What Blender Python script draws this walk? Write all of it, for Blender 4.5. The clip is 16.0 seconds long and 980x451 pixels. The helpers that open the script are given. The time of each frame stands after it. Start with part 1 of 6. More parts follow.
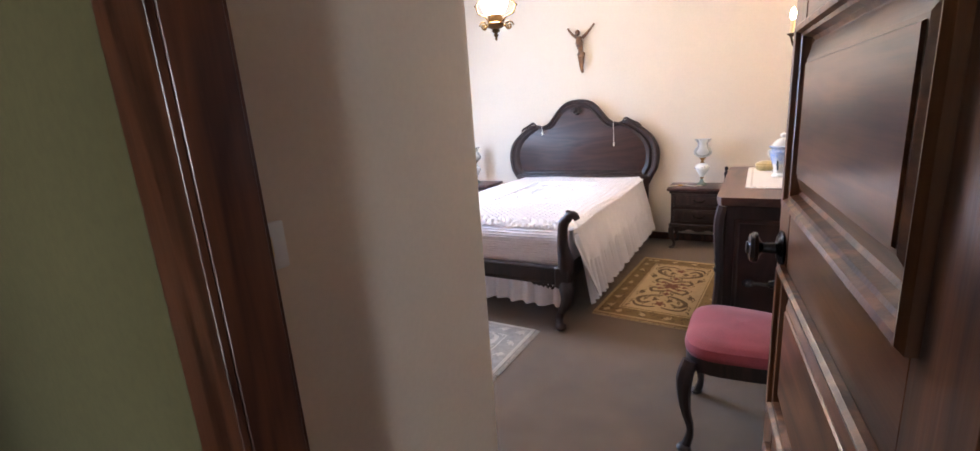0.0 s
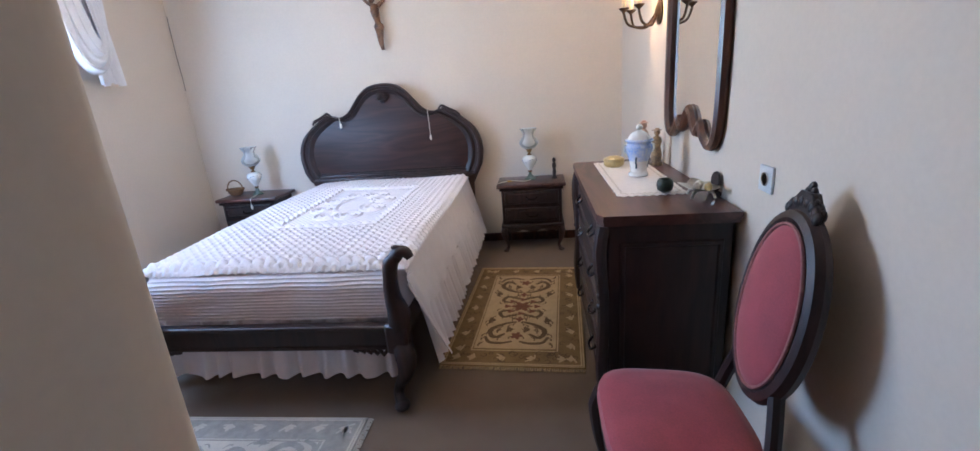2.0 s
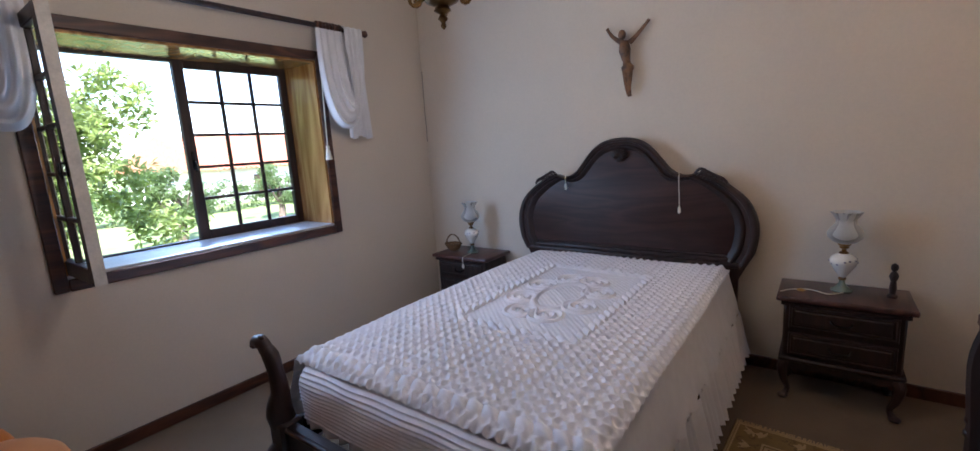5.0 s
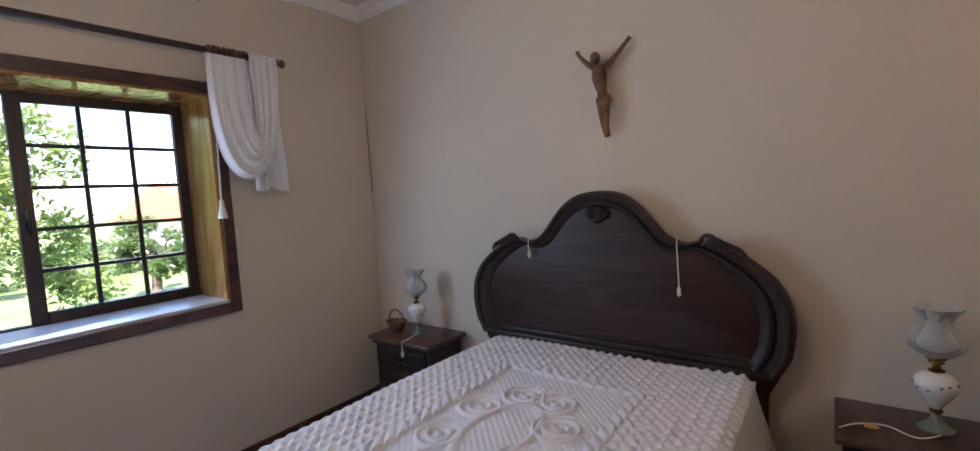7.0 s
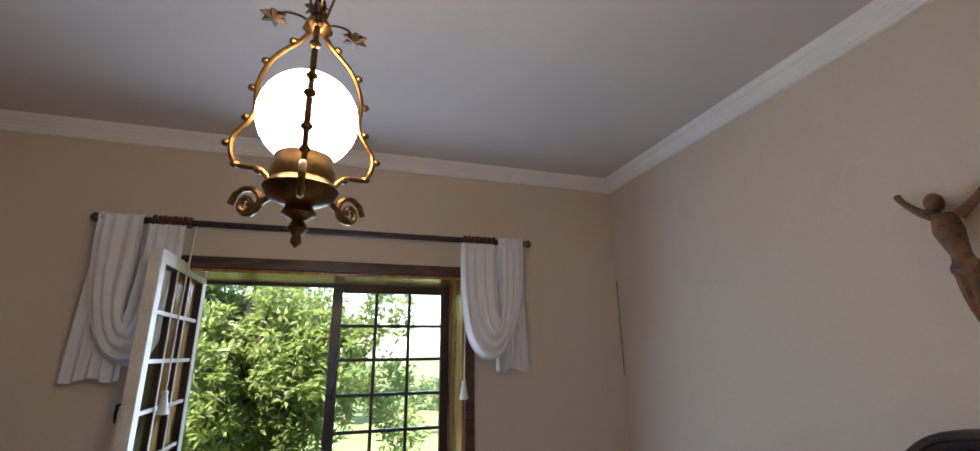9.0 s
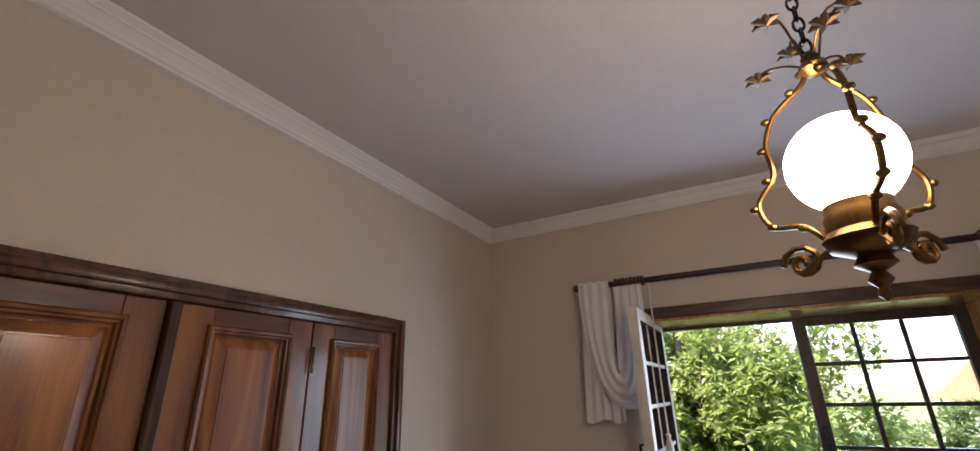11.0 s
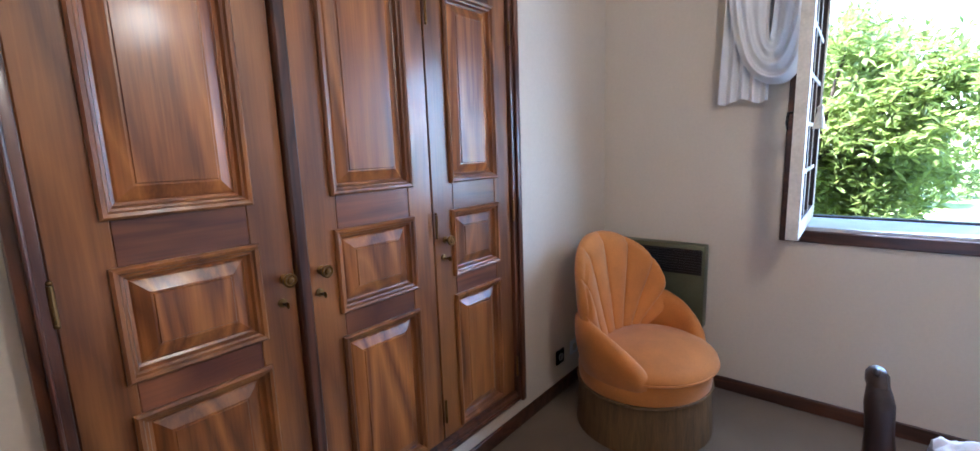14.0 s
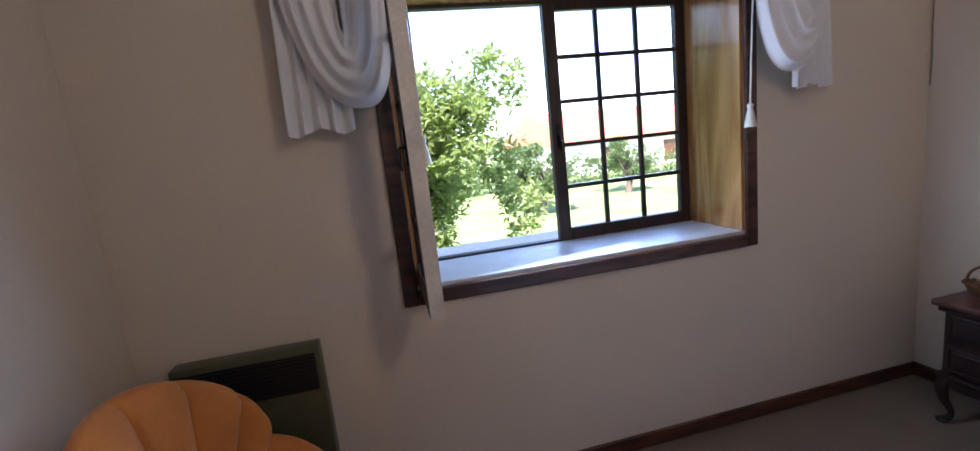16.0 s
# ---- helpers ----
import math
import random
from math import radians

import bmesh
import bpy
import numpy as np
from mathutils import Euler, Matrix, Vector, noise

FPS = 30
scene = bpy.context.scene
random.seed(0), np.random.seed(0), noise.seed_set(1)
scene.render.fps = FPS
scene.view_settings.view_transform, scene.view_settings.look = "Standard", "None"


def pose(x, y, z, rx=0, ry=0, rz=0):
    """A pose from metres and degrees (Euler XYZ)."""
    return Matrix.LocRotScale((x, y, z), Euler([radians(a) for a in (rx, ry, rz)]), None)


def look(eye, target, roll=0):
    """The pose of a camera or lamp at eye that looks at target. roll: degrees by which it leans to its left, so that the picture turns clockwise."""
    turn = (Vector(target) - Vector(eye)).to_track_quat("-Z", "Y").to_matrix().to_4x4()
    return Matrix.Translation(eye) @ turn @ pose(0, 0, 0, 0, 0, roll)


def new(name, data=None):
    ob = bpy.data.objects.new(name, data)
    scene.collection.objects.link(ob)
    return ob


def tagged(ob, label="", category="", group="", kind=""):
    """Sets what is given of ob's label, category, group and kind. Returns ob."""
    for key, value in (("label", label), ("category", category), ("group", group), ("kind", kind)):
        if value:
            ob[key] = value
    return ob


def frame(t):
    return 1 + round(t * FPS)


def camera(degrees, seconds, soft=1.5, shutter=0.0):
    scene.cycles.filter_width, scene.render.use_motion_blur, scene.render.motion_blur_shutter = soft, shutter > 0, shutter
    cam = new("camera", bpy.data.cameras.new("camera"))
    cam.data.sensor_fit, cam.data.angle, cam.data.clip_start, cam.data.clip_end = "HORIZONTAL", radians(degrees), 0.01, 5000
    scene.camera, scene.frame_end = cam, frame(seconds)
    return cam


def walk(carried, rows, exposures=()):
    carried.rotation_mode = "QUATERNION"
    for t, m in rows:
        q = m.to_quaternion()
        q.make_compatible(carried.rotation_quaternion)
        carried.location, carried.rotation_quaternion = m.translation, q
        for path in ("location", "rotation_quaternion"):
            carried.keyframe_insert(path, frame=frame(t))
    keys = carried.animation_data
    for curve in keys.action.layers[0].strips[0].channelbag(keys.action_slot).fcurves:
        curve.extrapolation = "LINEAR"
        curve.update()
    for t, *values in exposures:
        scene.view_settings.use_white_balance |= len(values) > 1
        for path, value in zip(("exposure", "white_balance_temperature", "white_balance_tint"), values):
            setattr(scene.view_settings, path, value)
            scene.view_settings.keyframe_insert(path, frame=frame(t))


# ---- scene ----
cam = camera(93.9, 16.0)
PATH = [
    (0, (0.099, -0.063, 1.369), (-0.894, 1.611, 0.907), -4.1),
    (0.5, (-0.035, 0.09, 1.394), (-0.667, 1.913, 0.869), -5.4),
    (1, (-0.194, 0.277, 1.402), (-0.496, 2.164, 0.812), -6.0),
    (1.5, (-0.248, 0.487, 1.392), (-0.425, 2.387, 0.793), -6.1),
    (2, (-0.263, 0.76, 1.393), (-0.486, 2.66, 0.81), -4.4),
    (2.5, (-0.313, 1.004, 1.4), (-0.593, 2.904, 0.841), -4.0),
    (3, (-0.367, 1.22, 1.414), (-0.803, 3.101, 0.891), -3.7),
    (3.5, (-0.354, 1.405, 1.428), (-1.224, 3.148, 0.972), -2.2),
    (4, (-0.354, 1.509, 1.46), (-1.43, 3.144, 1.051), -1.3),
    (4.2, (-0.356, 1.534, 1.466), (-1.463, 3.151, 1.065), -1.6),
    (6.3, (-0.601, 2.199, 1.499), (-1.811, 3.781, 1.329), -3.7),
    (6.5, (-0.589, 2.32, 1.491), (-1.799, 3.906, 1.347), -3.3),
    (7, (-0.613, 2.559, 1.507), (-1.817, 4.149, 1.361), -3.5),
    (7.5, (-0.703, 2.775, 1.525), (-2.059, 4.242, 1.436), -2.8),
    (8, (-0.724, 2.964, 1.574), (-2.335, 4.145, 1.679), -2.4),
    (8.2, (-0.719, 3.025, 1.607), (-2.407, 4.076, 1.822), -1.3),
    (10.3, (-0.625, 2.901, 1.756), (-2.452, 2.743, 2.555), -1.9),
    (10.5, (-0.611, 2.839, 1.758), (-2.415, 2.501, 2.553), -1.1),
    (10.8, (-0.594, 2.76, 1.753), (-2.327, 2.104, 2.506), -1.0),
    (11.2, (-0.58, 2.705, 1.758), (-2.110, 1.577, 2.383), -1.8),
    (11.5, (-0.551, 2.615, 1.719), (-1.930, 1.264, 2.240), -2.3),
    (12, (-0.558, 2.574, 1.661), (-1.812, 1.037, 1.918), -0.8),
    (12.5, (-0.577, 2.533, 1.577), (-1.776, 0.932, 1.546), -0.9),
    (13, (-0.602, 2.51, 1.515), (-1.791, 0.907, 1.385), -1.9),
    (13.5, (-0.639, 2.495, 1.46), (-1.913, 0.967, 1.258), -2.0),
    (14, (-0.7, 2.456, 1.406), (-2.222, 1.2, 1.081), -2.0),
    (14.5, (-0.844, 2.438, 1.392), (-2.633, 1.631, 1.007), -0.4),
    (15, (-1.096, 2.347, 1.434), (-3.05, 2.108, 1.083), -1.8),
    (15.5, (-1.329, 2.213, 1.464), (-3.302, 2.278, 1.143), -4.4),
    (16, (-1.64, 2.124, 1.495), (-3.564, 2.546, 1.152), -6.3),
]
EXPOSURES = [(0.0, 4.57, 5900, 21), (0.5, 4.67, 5900, 21), (1.5, 4.32, 5150, 15), (2.5, 3.67, 5300, 20), (3.0, 3.47, 5450, 21), (3.5, 3.27, 5450, 20), (4.2, 3.02, 5450, 20), (6.5, 2.62, 5950, 22), (8.2, 2.52, 6050, 19),
             (10.5, 2.17, 6500, 22), (11.2, 2.57, 6500, 25), (12.5, 3.67, 5750, 22), (13.0, 3.87, 5650, 20), (14.0, 3.77, 5200, 17), (14.5, 3.32, 5000, 17), (15.0, 2.92, 5200, 19), (16.0, 2.62, 5750, 23)]
walk(cam, [(t, look(eye, target, roll)) for t, eye, target, roll in PATH], EXPOSURES)

# ---- light ----
world = bpy.data.worlds.new("sky")
scene.world = world
world.use_nodes = True
wn = world.node_tree.nodes
sky = wn.new("ShaderNodeTexSky")
sky.sky_type, sky.sun_disc = "NISHITA", False
sky.sun_elevation, sky.sun_rotation = radians(46), radians(121)
wn["Background"].inputs[1].default_value = 0.15
world.node_tree.links.new(sky.outputs[0], wn["Background"].inputs[0])
sun = new("sun", bpy.data.lights.new("sun", "SUN"))
sun.data.energy, sun.data.angle, sun.data.color = 5.0, radians(0.5), (1.0, 0.95, 0.86)
sun.matrix_world = look((7.5, -4.5, 9), (0, 0, 0))


def area(name, eye, target, w, h, power, color):
    lamp = new(name, bpy.data.lights.new(name, "AREA"))
    lamp.data.shape, lamp.data.size, lamp.data.size_y = "RECTANGLE", w, h
    lamp.data.energy, lamp.data.color = power, color
    lamp.matrix_world = look(eye, target)
    return lamp


def bulb(name, at, power, color, radius):
    lamp = new(name, bpy.data.lights.new(name, "POINT"))
    lamp.data.energy, lamp.data.color, lamp.data.shadow_soft_size = power, color, radius
    lamp.location = at
    return lamp


area("window_daylight", (-3.435, 2.80, 1.56), (0, 3.45, 1.10), 0.80, 1.10, 3.5, (0.57, 0.78, 1.0))
# Added fill at an assumed, unseen far-room window; it brightens the entry pier.
area("far_room_fill", (2.15, -3.6, 1.5), (-1.2, -1.6, 1.0), 1.1, 1.1, 6.0, (0.93, 1.0, 0.97))
bulb("pendant_bulb", (-1.52, 2.93, 2.13), 0.42, (1.0, 0.78, 0.52), 0.06)
bulb("sconce_bulb", (0.25, 3.64, 1.87), 3.0, (1.0, 0.60, 0.25), 0.02)


# ---- materials ----
def mat(name, base, rough=0.6, metal=0.0, var=0.25, scale=6.0, fine=90.0, bump=0.15, stretch=(1, 1, 1), coat=0.0, second=None, trans=0.0, emit=0.0, rand=0.0, sheen=0.0, dist=0.004):
    m = bpy.data.materials.new(name)
    m.use_nodes = True
    nt = m.node_tree
    n, link = nt.nodes, nt.links.new
    b = n["Principled BSDF"]
    b.inputs["Roughness"].default_value, b.inputs["Metallic"].default_value = rough, metal
    b.inputs["Coat Weight"].default_value, b.inputs["Coat Roughness"].default_value = coat, 0.12
    b.inputs["Transmission Weight"].default_value = trans
    b.inputs["Sheen Weight"].default_value = sheen
    co = n.new("ShaderNodeTexCoord")
    mp = n.new("ShaderNodeMapping")
    mp.inputs["Scale"].default_value = stretch
    link(co.outputs["Object"], mp.inputs["Vector"])
    big = n.new("ShaderNodeTexNoise")
    big.inputs["Scale"].default_value, big.inputs["Detail"].default_value = scale, 5
    small = n.new("ShaderNodeTexNoise")
    small.inputs["Scale"].default_value, small.inputs["Detail"].default_value = fine, 3
    link(mp.outputs[0], big.inputs["Vector"])
    link(mp.outputs[0], small.inputs["Vector"])
    mixf = n.new("ShaderNodeMath")
    mixf.operation = "MULTIPLY_ADD"
    mixf.inputs[1].default_value = 0.4
    link(small.outputs["Fac"], mixf.inputs[0])
    sc = n.new("ShaderNodeMath")
    sc.operation = "MULTIPLY"
    sc.inputs[1].default_value = 0.6
    link(big.outputs["Fac"], sc.inputs[0])
    link(sc.outputs[0], mixf.inputs[2])
    ramp = n.new("ShaderNodeValToRGB")
    dark = second or tuple(c * (1 - var) for c in base)
    lite = tuple(min(1, c * (1 + var * 0.6)) for c in base)
    ramp.color_ramp.elements[0].position, ramp.color_ramp.elements[0].color = 0.34, (*dark, 1)
    ramp.color_ramp.elements[1].position, ramp.color_ramp.elements[1].color = 0.66, (*lite, 1)
    link(mixf.outputs[0], ramp.inputs[0])
    out = ramp.outputs[0]
    if rand:
        info = n.new("ShaderNodeObjectInfo")
        hsv = n.new("ShaderNodeHueSaturation")
        mr = n.new("ShaderNodeMapRange")
        mr.inputs["To Min"].default_value, mr.inputs["To Max"].default_value = 1 - rand, 1 + rand
        link(info.outputs["Random"], mr.inputs[0])
        link(mr.outputs[0], hsv.inputs["Value"])
        link(out, hsv.inputs["Color"])
        out = hsv.outputs[0]
    link(out, b.inputs["Base Color"])
    if bump:
        bp = n.new("ShaderNodeBump")
        bp.inputs["Strength"].default_value, bp.inputs["Distance"].default_value = bump, dist
        link(mixf.outputs[0], bp.inputs["Height"])
        link(bp.outputs[0], b.inputs["Normal"])
    if emit:
        b.inputs["Emission Color"].default_value, b.inputs["Emission Strength"].default_value = (*base, 1), emit
    return m


def wood(name, dark, light, rough=0.3, coat=0.3, along="z", scale=5.0, figure=0.5, bands=7.0):
    """Grain that runs along one axis, with broad cathedral figure."""
    m = bpy.data.materials.new(name)
    m.use_nodes = True
    nt = m.node_tree
    n, link = nt.nodes, nt.links.new
    b = n["Principled BSDF"]
    b.inputs["Roughness"].default_value, b.inputs["Coat Weight"].default_value, b.inputs["Coat Roughness"].default_value = rough, coat, 0.15
    co, info = n.new("ShaderNodeTexCoord"), n.new("ShaderNodeObjectInfo")
    add = n.new("ShaderNodeVectorMath")
    add.operation = "MULTIPLY_ADD"
    add.inputs[1].default_value = (7, 7, 7)
    link(info.outputs["Random"], add.inputs[0])
    link(co.outputs["Object"], add.inputs[2])
    mp = n.new("ShaderNodeMapping")
    k = {"x": (0.16, 1, 1), "y": (1, 0.16, 1), "z": (1, 1, 0.16)}[along]
    mp.inputs["Scale"].default_value = k
    link(add.outputs[0], mp.inputs["Vector"])
    warp = n.new("ShaderNodeTexNoise")
    warp.inputs["Scale"].default_value, warp.inputs["Detail"].default_value, warp.inputs["Distortion"].default_value = scale, 3, 1.2 * figure
    link(mp.outputs[0], warp.inputs["Vector"])
    rings = n.new("ShaderNodeMath")
    rings.operation = "MULTIPLY"
    rings.inputs[1].default_value = bands
    link(warp.outputs["Fac"], rings.inputs[0])
    tri = n.new("ShaderNodeMath")
    tri.operation = "PINGPONG"
    tri.inputs[1].default_value = 0.5
    link(rings.outputs[0], tri.inputs[0])
    mp2 = n.new("ShaderNodeMapping")
    mp2.inputs["Scale"].default_value = tuple(0.04 if c < 1 else 1 for c in k)
    link(add.outputs[0], mp2.inputs["Vector"])
    fib = n.new("ShaderNodeTexNoise")
    fib.inputs["Scale"].default_value, fib.inputs["Detail"].default_value = 160, 4
    link(mp2.outputs[0], fib.inputs["Vector"])
    mix = n.new("ShaderNodeMath")
    mix.operation = "MULTIPLY_ADD"
    mix.inputs[1].default_value = 0.95
    link(tri.outputs[0], mix.inputs[0])
    half = n.new("ShaderNodeMath")
    half.operation = "MULTIPLY"
    half.inputs[1].default_value = 0.42
    link(fib.outputs["Fac"], half.inputs[0])
    link(half.outputs[0], mix.inputs[2])
    ramp = n.new("ShaderNodeValToRGB")
    ramp.color_ramp.elements[0].position, ramp.color_ramp.elements[0].color = 0.2, (*dark, 1)
    ramp.color_ramp.elements[1].position, ramp.color_ramp.elements[1].color = 0.8, (*light, 1)
    link(mix.outputs[0], ramp.inputs[0])
    span = n.new("ShaderNodeMapRange")
    span.inputs["To Min"].default_value, span.inputs["To Max"].default_value = 0.78, 1.22
    link(info.outputs["Random"], span.inputs[0])
    tone = n.new("ShaderNodeHueSaturation")
    link(span.outputs[0], tone.inputs["Value"])
    link(ramp.outputs[0], tone.inputs["Color"])
    link(tone.outputs[0], b.inputs["Base Color"])
    bp = n.new("ShaderNodeBump")
    bp.inputs["Strength"].default_value, bp.inputs["Distance"].default_value = 0.12, 0.002
    link(fib.outputs["Fac"], bp.inputs["Height"])
    link(bp.outputs[0], b.inputs["Normal"])
    return m


PLASTER = mat("painted_plaster", (0.64, 0.555, 0.455), 0.85, var=0.05, scale=1.3, fine=70, bump=0.12)
CEIL = mat("ceiling_paint", (0.62, 0.58, 0.56), 0.9, var=0.04, scale=1.5, fine=60, bump=0.08)
CORNICE = mat("cornice_plaster", (0.84, 0.82, 0.80), 0.8, var=0.05, scale=3, bump=0.06)
GREEN = mat("hall_plaster", (0.105, 0.088, 0.032), 0.85, var=0.14, scale=2.0, fine=60, bump=0.2)
CARPET = mat("carpet_pile", (0.138, 0.089, 0.048), 0.97, var=0.2, scale=5.0, fine=420, bump=0.8, sheen=0.3)
WOOD = wood("varnished_hardwood", (0.125, 0.038, 0.009), (0.34, 0.122, 0.027), 0.4, 0.35, scale=3.0, figure=0.5, bands=7.0)
WOODX = wood("varnished_hardwood_rails", (0.08, 0.021, 0.009), (0.21, 0.066, 0.022), 0.4, 0.35, along="x")
PANELWOOD = wood("figured_hardwood", (0.13, 0.036, 0.008), (0.44, 0.155, 0.033), 0.38, 0.35, scale=2.5, figure=0.9, bands=10.0)
TRIM = wood("dark_stained_trim", (0.035, 0.011, 0.006), (0.13, 0.045, 0.020), 0.32, 0.35)
TRIMY = wood("dark_stained_trim_flat", (0.03, 0.010, 0.006), (0.11, 0.038, 0.018), 0.35, 0.3, along="y")
DOORWOOD = wood("door_hardwood", (0.065, 0.021, 0.009), (0.25, 0.098, 0.038), 0.3, 0.4)
DOORWOODX = wood("door_hardwood_cross", (0.065, 0.021, 0.009), (0.25, 0.098, 0.038), 0.3, 0.4, along="x")
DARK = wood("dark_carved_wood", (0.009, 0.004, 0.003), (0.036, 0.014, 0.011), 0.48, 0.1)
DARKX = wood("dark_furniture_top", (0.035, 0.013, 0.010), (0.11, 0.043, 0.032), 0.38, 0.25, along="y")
HEAD = wood("headboard_wood", (0.025, 0.010, 0.009), (0.062, 0.025, 0.022), 0.4, 0.25, along="x")
REVEAL = wood("honey_reveal_wood", (0.33, 0.145, 0.042), (0.60, 0.32, 0.115), 0.22, 0.5)
STONE = mat("sill_stone", (0.66, 0.66, 0.66), 0.35, var=0.10, scale=12, fine=160, bump=0.05)
BRASS = mat("aged_brass", (0.20, 0.108, 0.036), 0.36, 1.0, var=0.35, scale=14, fine=120, bump=0.2)
IRON = mat("dark_gilt_iron", (0.09, 0.055, 0.03), 0.4, 0.8, var=0.4, scale=30, bump=0.2)
BLACKMETAL = mat("dark_bronze", (0.045, 0.045, 0.05), 0.25, 0.9, var=0.3, scale=20, bump=0.1)


# ---- mesh helpers ----
def box(bm, x0, x1, y0, y1, z0, z1, bev=0.0, seg=1):
    x0, x1, y0, y1, z0, z1 = min(x0, x1), max(x0, x1), min(y0, y1), max(y0, y1), min(z0, z1), max(z0, z1)
    v = [bm.verts.new(p) for p in ((x0, y0, z0), (x1, y0, z0), (x1, y1, z0), (x0, y1, z0), (x0, y0, z1), (x1, y0, z1), (x1, y1, z1), (x0, y1, z1))]
    f = [bm.faces.new([v[i] for i in q]) for q in ((3, 2, 1, 0), (4, 5, 6, 7), (0, 1, 5, 4), (1, 2, 6, 5), (2, 3, 7, 6), (3, 0, 4, 7))]
    if bev:
        edges = list({e for a in f for e in a.edges})
        bmesh.ops.bevel(bm, geom=edges, offset=bev, segments=seg, profile=0.5, affect="EDGES", clamp_overlap=True)
    return bm


def lathe(bm, profile, n=20, at=(0, 0, 0), ax=1.0, ay=1.0):
    """A turned body from (radius, height) pairs."""
    rings = []
    for r, z in profile:
        rings.append([bm.verts.new((at[0] + ax * r * math.cos(2 * math.pi * i / n), at[1] + ay * r * math.sin(2 * math.pi * i / n), at[2] + z)) for i in range(n)])
    for a, b in zip(rings, rings[1:]):
        for i in range(n):
            bm.faces.new((a[i], a[(i + 1) % n], b[(i + 1) % n], b[i]))
    bm.faces.new(rings[0][::-1])
    bm.faces.new(rings[-1])
    return bm


def tube(bm, pts, radii, n=10, flat=1.0):
    """A bent bar through pts; radii is a number or one per point; flat squashes it along its second axis."""
    pts = [Vector(p) for p in pts]
    if not isinstance(radii, (list, tuple)):
        radii = [radii] * len(pts)
    rings, side = [], None
    for i, p in enumerate(pts):
        d = (pts[min(i + 1, len(pts) - 1)] - pts[max(i - 1, 0)]).normalized()
        if side is None:
            side = d.orthogonal().normalized()
        side = (side - d * side.dot(d)).normalized()
        up = d.cross(side)
        rings.append([bm.verts.new(p + radii[i] * (math.cos(2 * math.pi * k / n) * side + flat * math.sin(2 * math.pi * k / n) * up)) for k in range(n)])
    for a, b in zip(rings, rings[1:]):
        for i in range(n):
            bm.faces.new((a[i], a[(i + 1) % n], b[(i + 1) % n], b[i]))
    bm.faces.new(rings[0][::-1])
    bm.faces.new(rings[-1])
    return bm


def smooth_path(pts, n=6):
    """A Catmull-Rom curve through pts."""
    p = [Vector(q) for q in pts]
    p = [p[0]] + p + [p[-1]]
    out = []
    for i in range(1, len(p) - 2):
        for k in range(n):
            t = k / n
            out.append(0.5 * (2 * p[i] + (p[i + 1] - p[i - 1]) * t + (2 * p[i - 1] - 5 * p[i] + 4 * p[i + 1] - p[i + 2]) * t * t + (3 * p[i] - p[i - 1] - 3 * p[i + 1] + p[i + 2]) * t ** 3))
    return out + [p[-2]]


def lerp_list(vals, n):
    return [float(np.interp(i / (n - 1) * (len(vals) - 1), range(len(vals)), vals)) for i in range(n)]


def ball(bm, at, r, sx=1, sy=1, sz=1, u=14, v=9):
    bmesh.ops.create_uvsphere(bm, u_segments=u, v_segments=v, radius=1, matrix=Matrix.Translation(at) @ Matrix.Diagonal((r * sx, r * sy, r * sz, 1)))
    return bm


def prism(bm, outline, y0, y1, inset=0.0, drop=0.0):
    """An outline in x and z, given depth along y; inset and drop chamfer its front (the y0 side)."""
    c = sum((Vector((x, 0, z)) for x, z in outline), Vector()) / len(outline)
    back = [bm.verts.new((x, y1, z)) for x, z in outline]
    front = [bm.verts.new((x, y0 + drop, z)) for x, z in outline]
    n = len(outline)
    for i in range(n):
        bm.faces.new((front[i], front[(i + 1) % n], back[(i + 1) % n], back[i]))
    if drop:
        face = [bm.verts.new((x + (c.x - x) * inset, y0, z + (c.z - z) * inset)) for x, z in outline]
        for i in range(n):
            bm.faces.new((face[i], face[(i + 1) % n], front[(i + 1) % n], front[i]))
        front = face
    bm.faces.new(front)
    bm.faces.new(back[::-1])
    return bm


def surf(bm, nu, nv, f, close=False):
    g = [[bm.verts.new(f(i / nu, j / nv)) for j in range(nv + 1)] for i in range(nu + (0 if close else 1))]
    m = len(g)
    for i in range(nu):
        for j in range(nv):
            bm.faces.new((g[i][j], g[(i + 1) % m][j], g[(i + 1) % m][j + 1], g[i][j + 1]))
    return bm


def relief(bm, x0, x1, z0, z1, steps, s=1):
    """Concentric mitred loops on a face that looks along y (s = 1: towards +y): steps are (inset, depth)."""
    loops = []
    for i, y in steps:
        q = ((x0 + i, z0 + i), (x1 - i, z0 + i), (x1 - i, z1 - i), (x0 + i, z1 - i))
        loops.append([bm.verts.new((x, s * y, z)) for x, z in q])
    for a, b in zip(loops, loops[1:]):
        for k in range(4):
            bm.faces.new((a[k], a[(k + 1) % 4], b[(k + 1) % 4], b[k]))
    bm.faces.new(loops[-1])
    return bm


def mesh(name, bm, material, smooth=False):
    bmesh.ops.recalc_face_normals(bm, faces=bm.faces)
    me = bpy.data.meshes.new(name)
    bm.to_mesh(me)
    bm.free()
    me.materials.append(material)
    if smooth:
        me.polygons.foreach_set("use_smooth", [True] * len(me.polygons))
        me.set_sharp_from_angle(angle=radians(40))
    return me


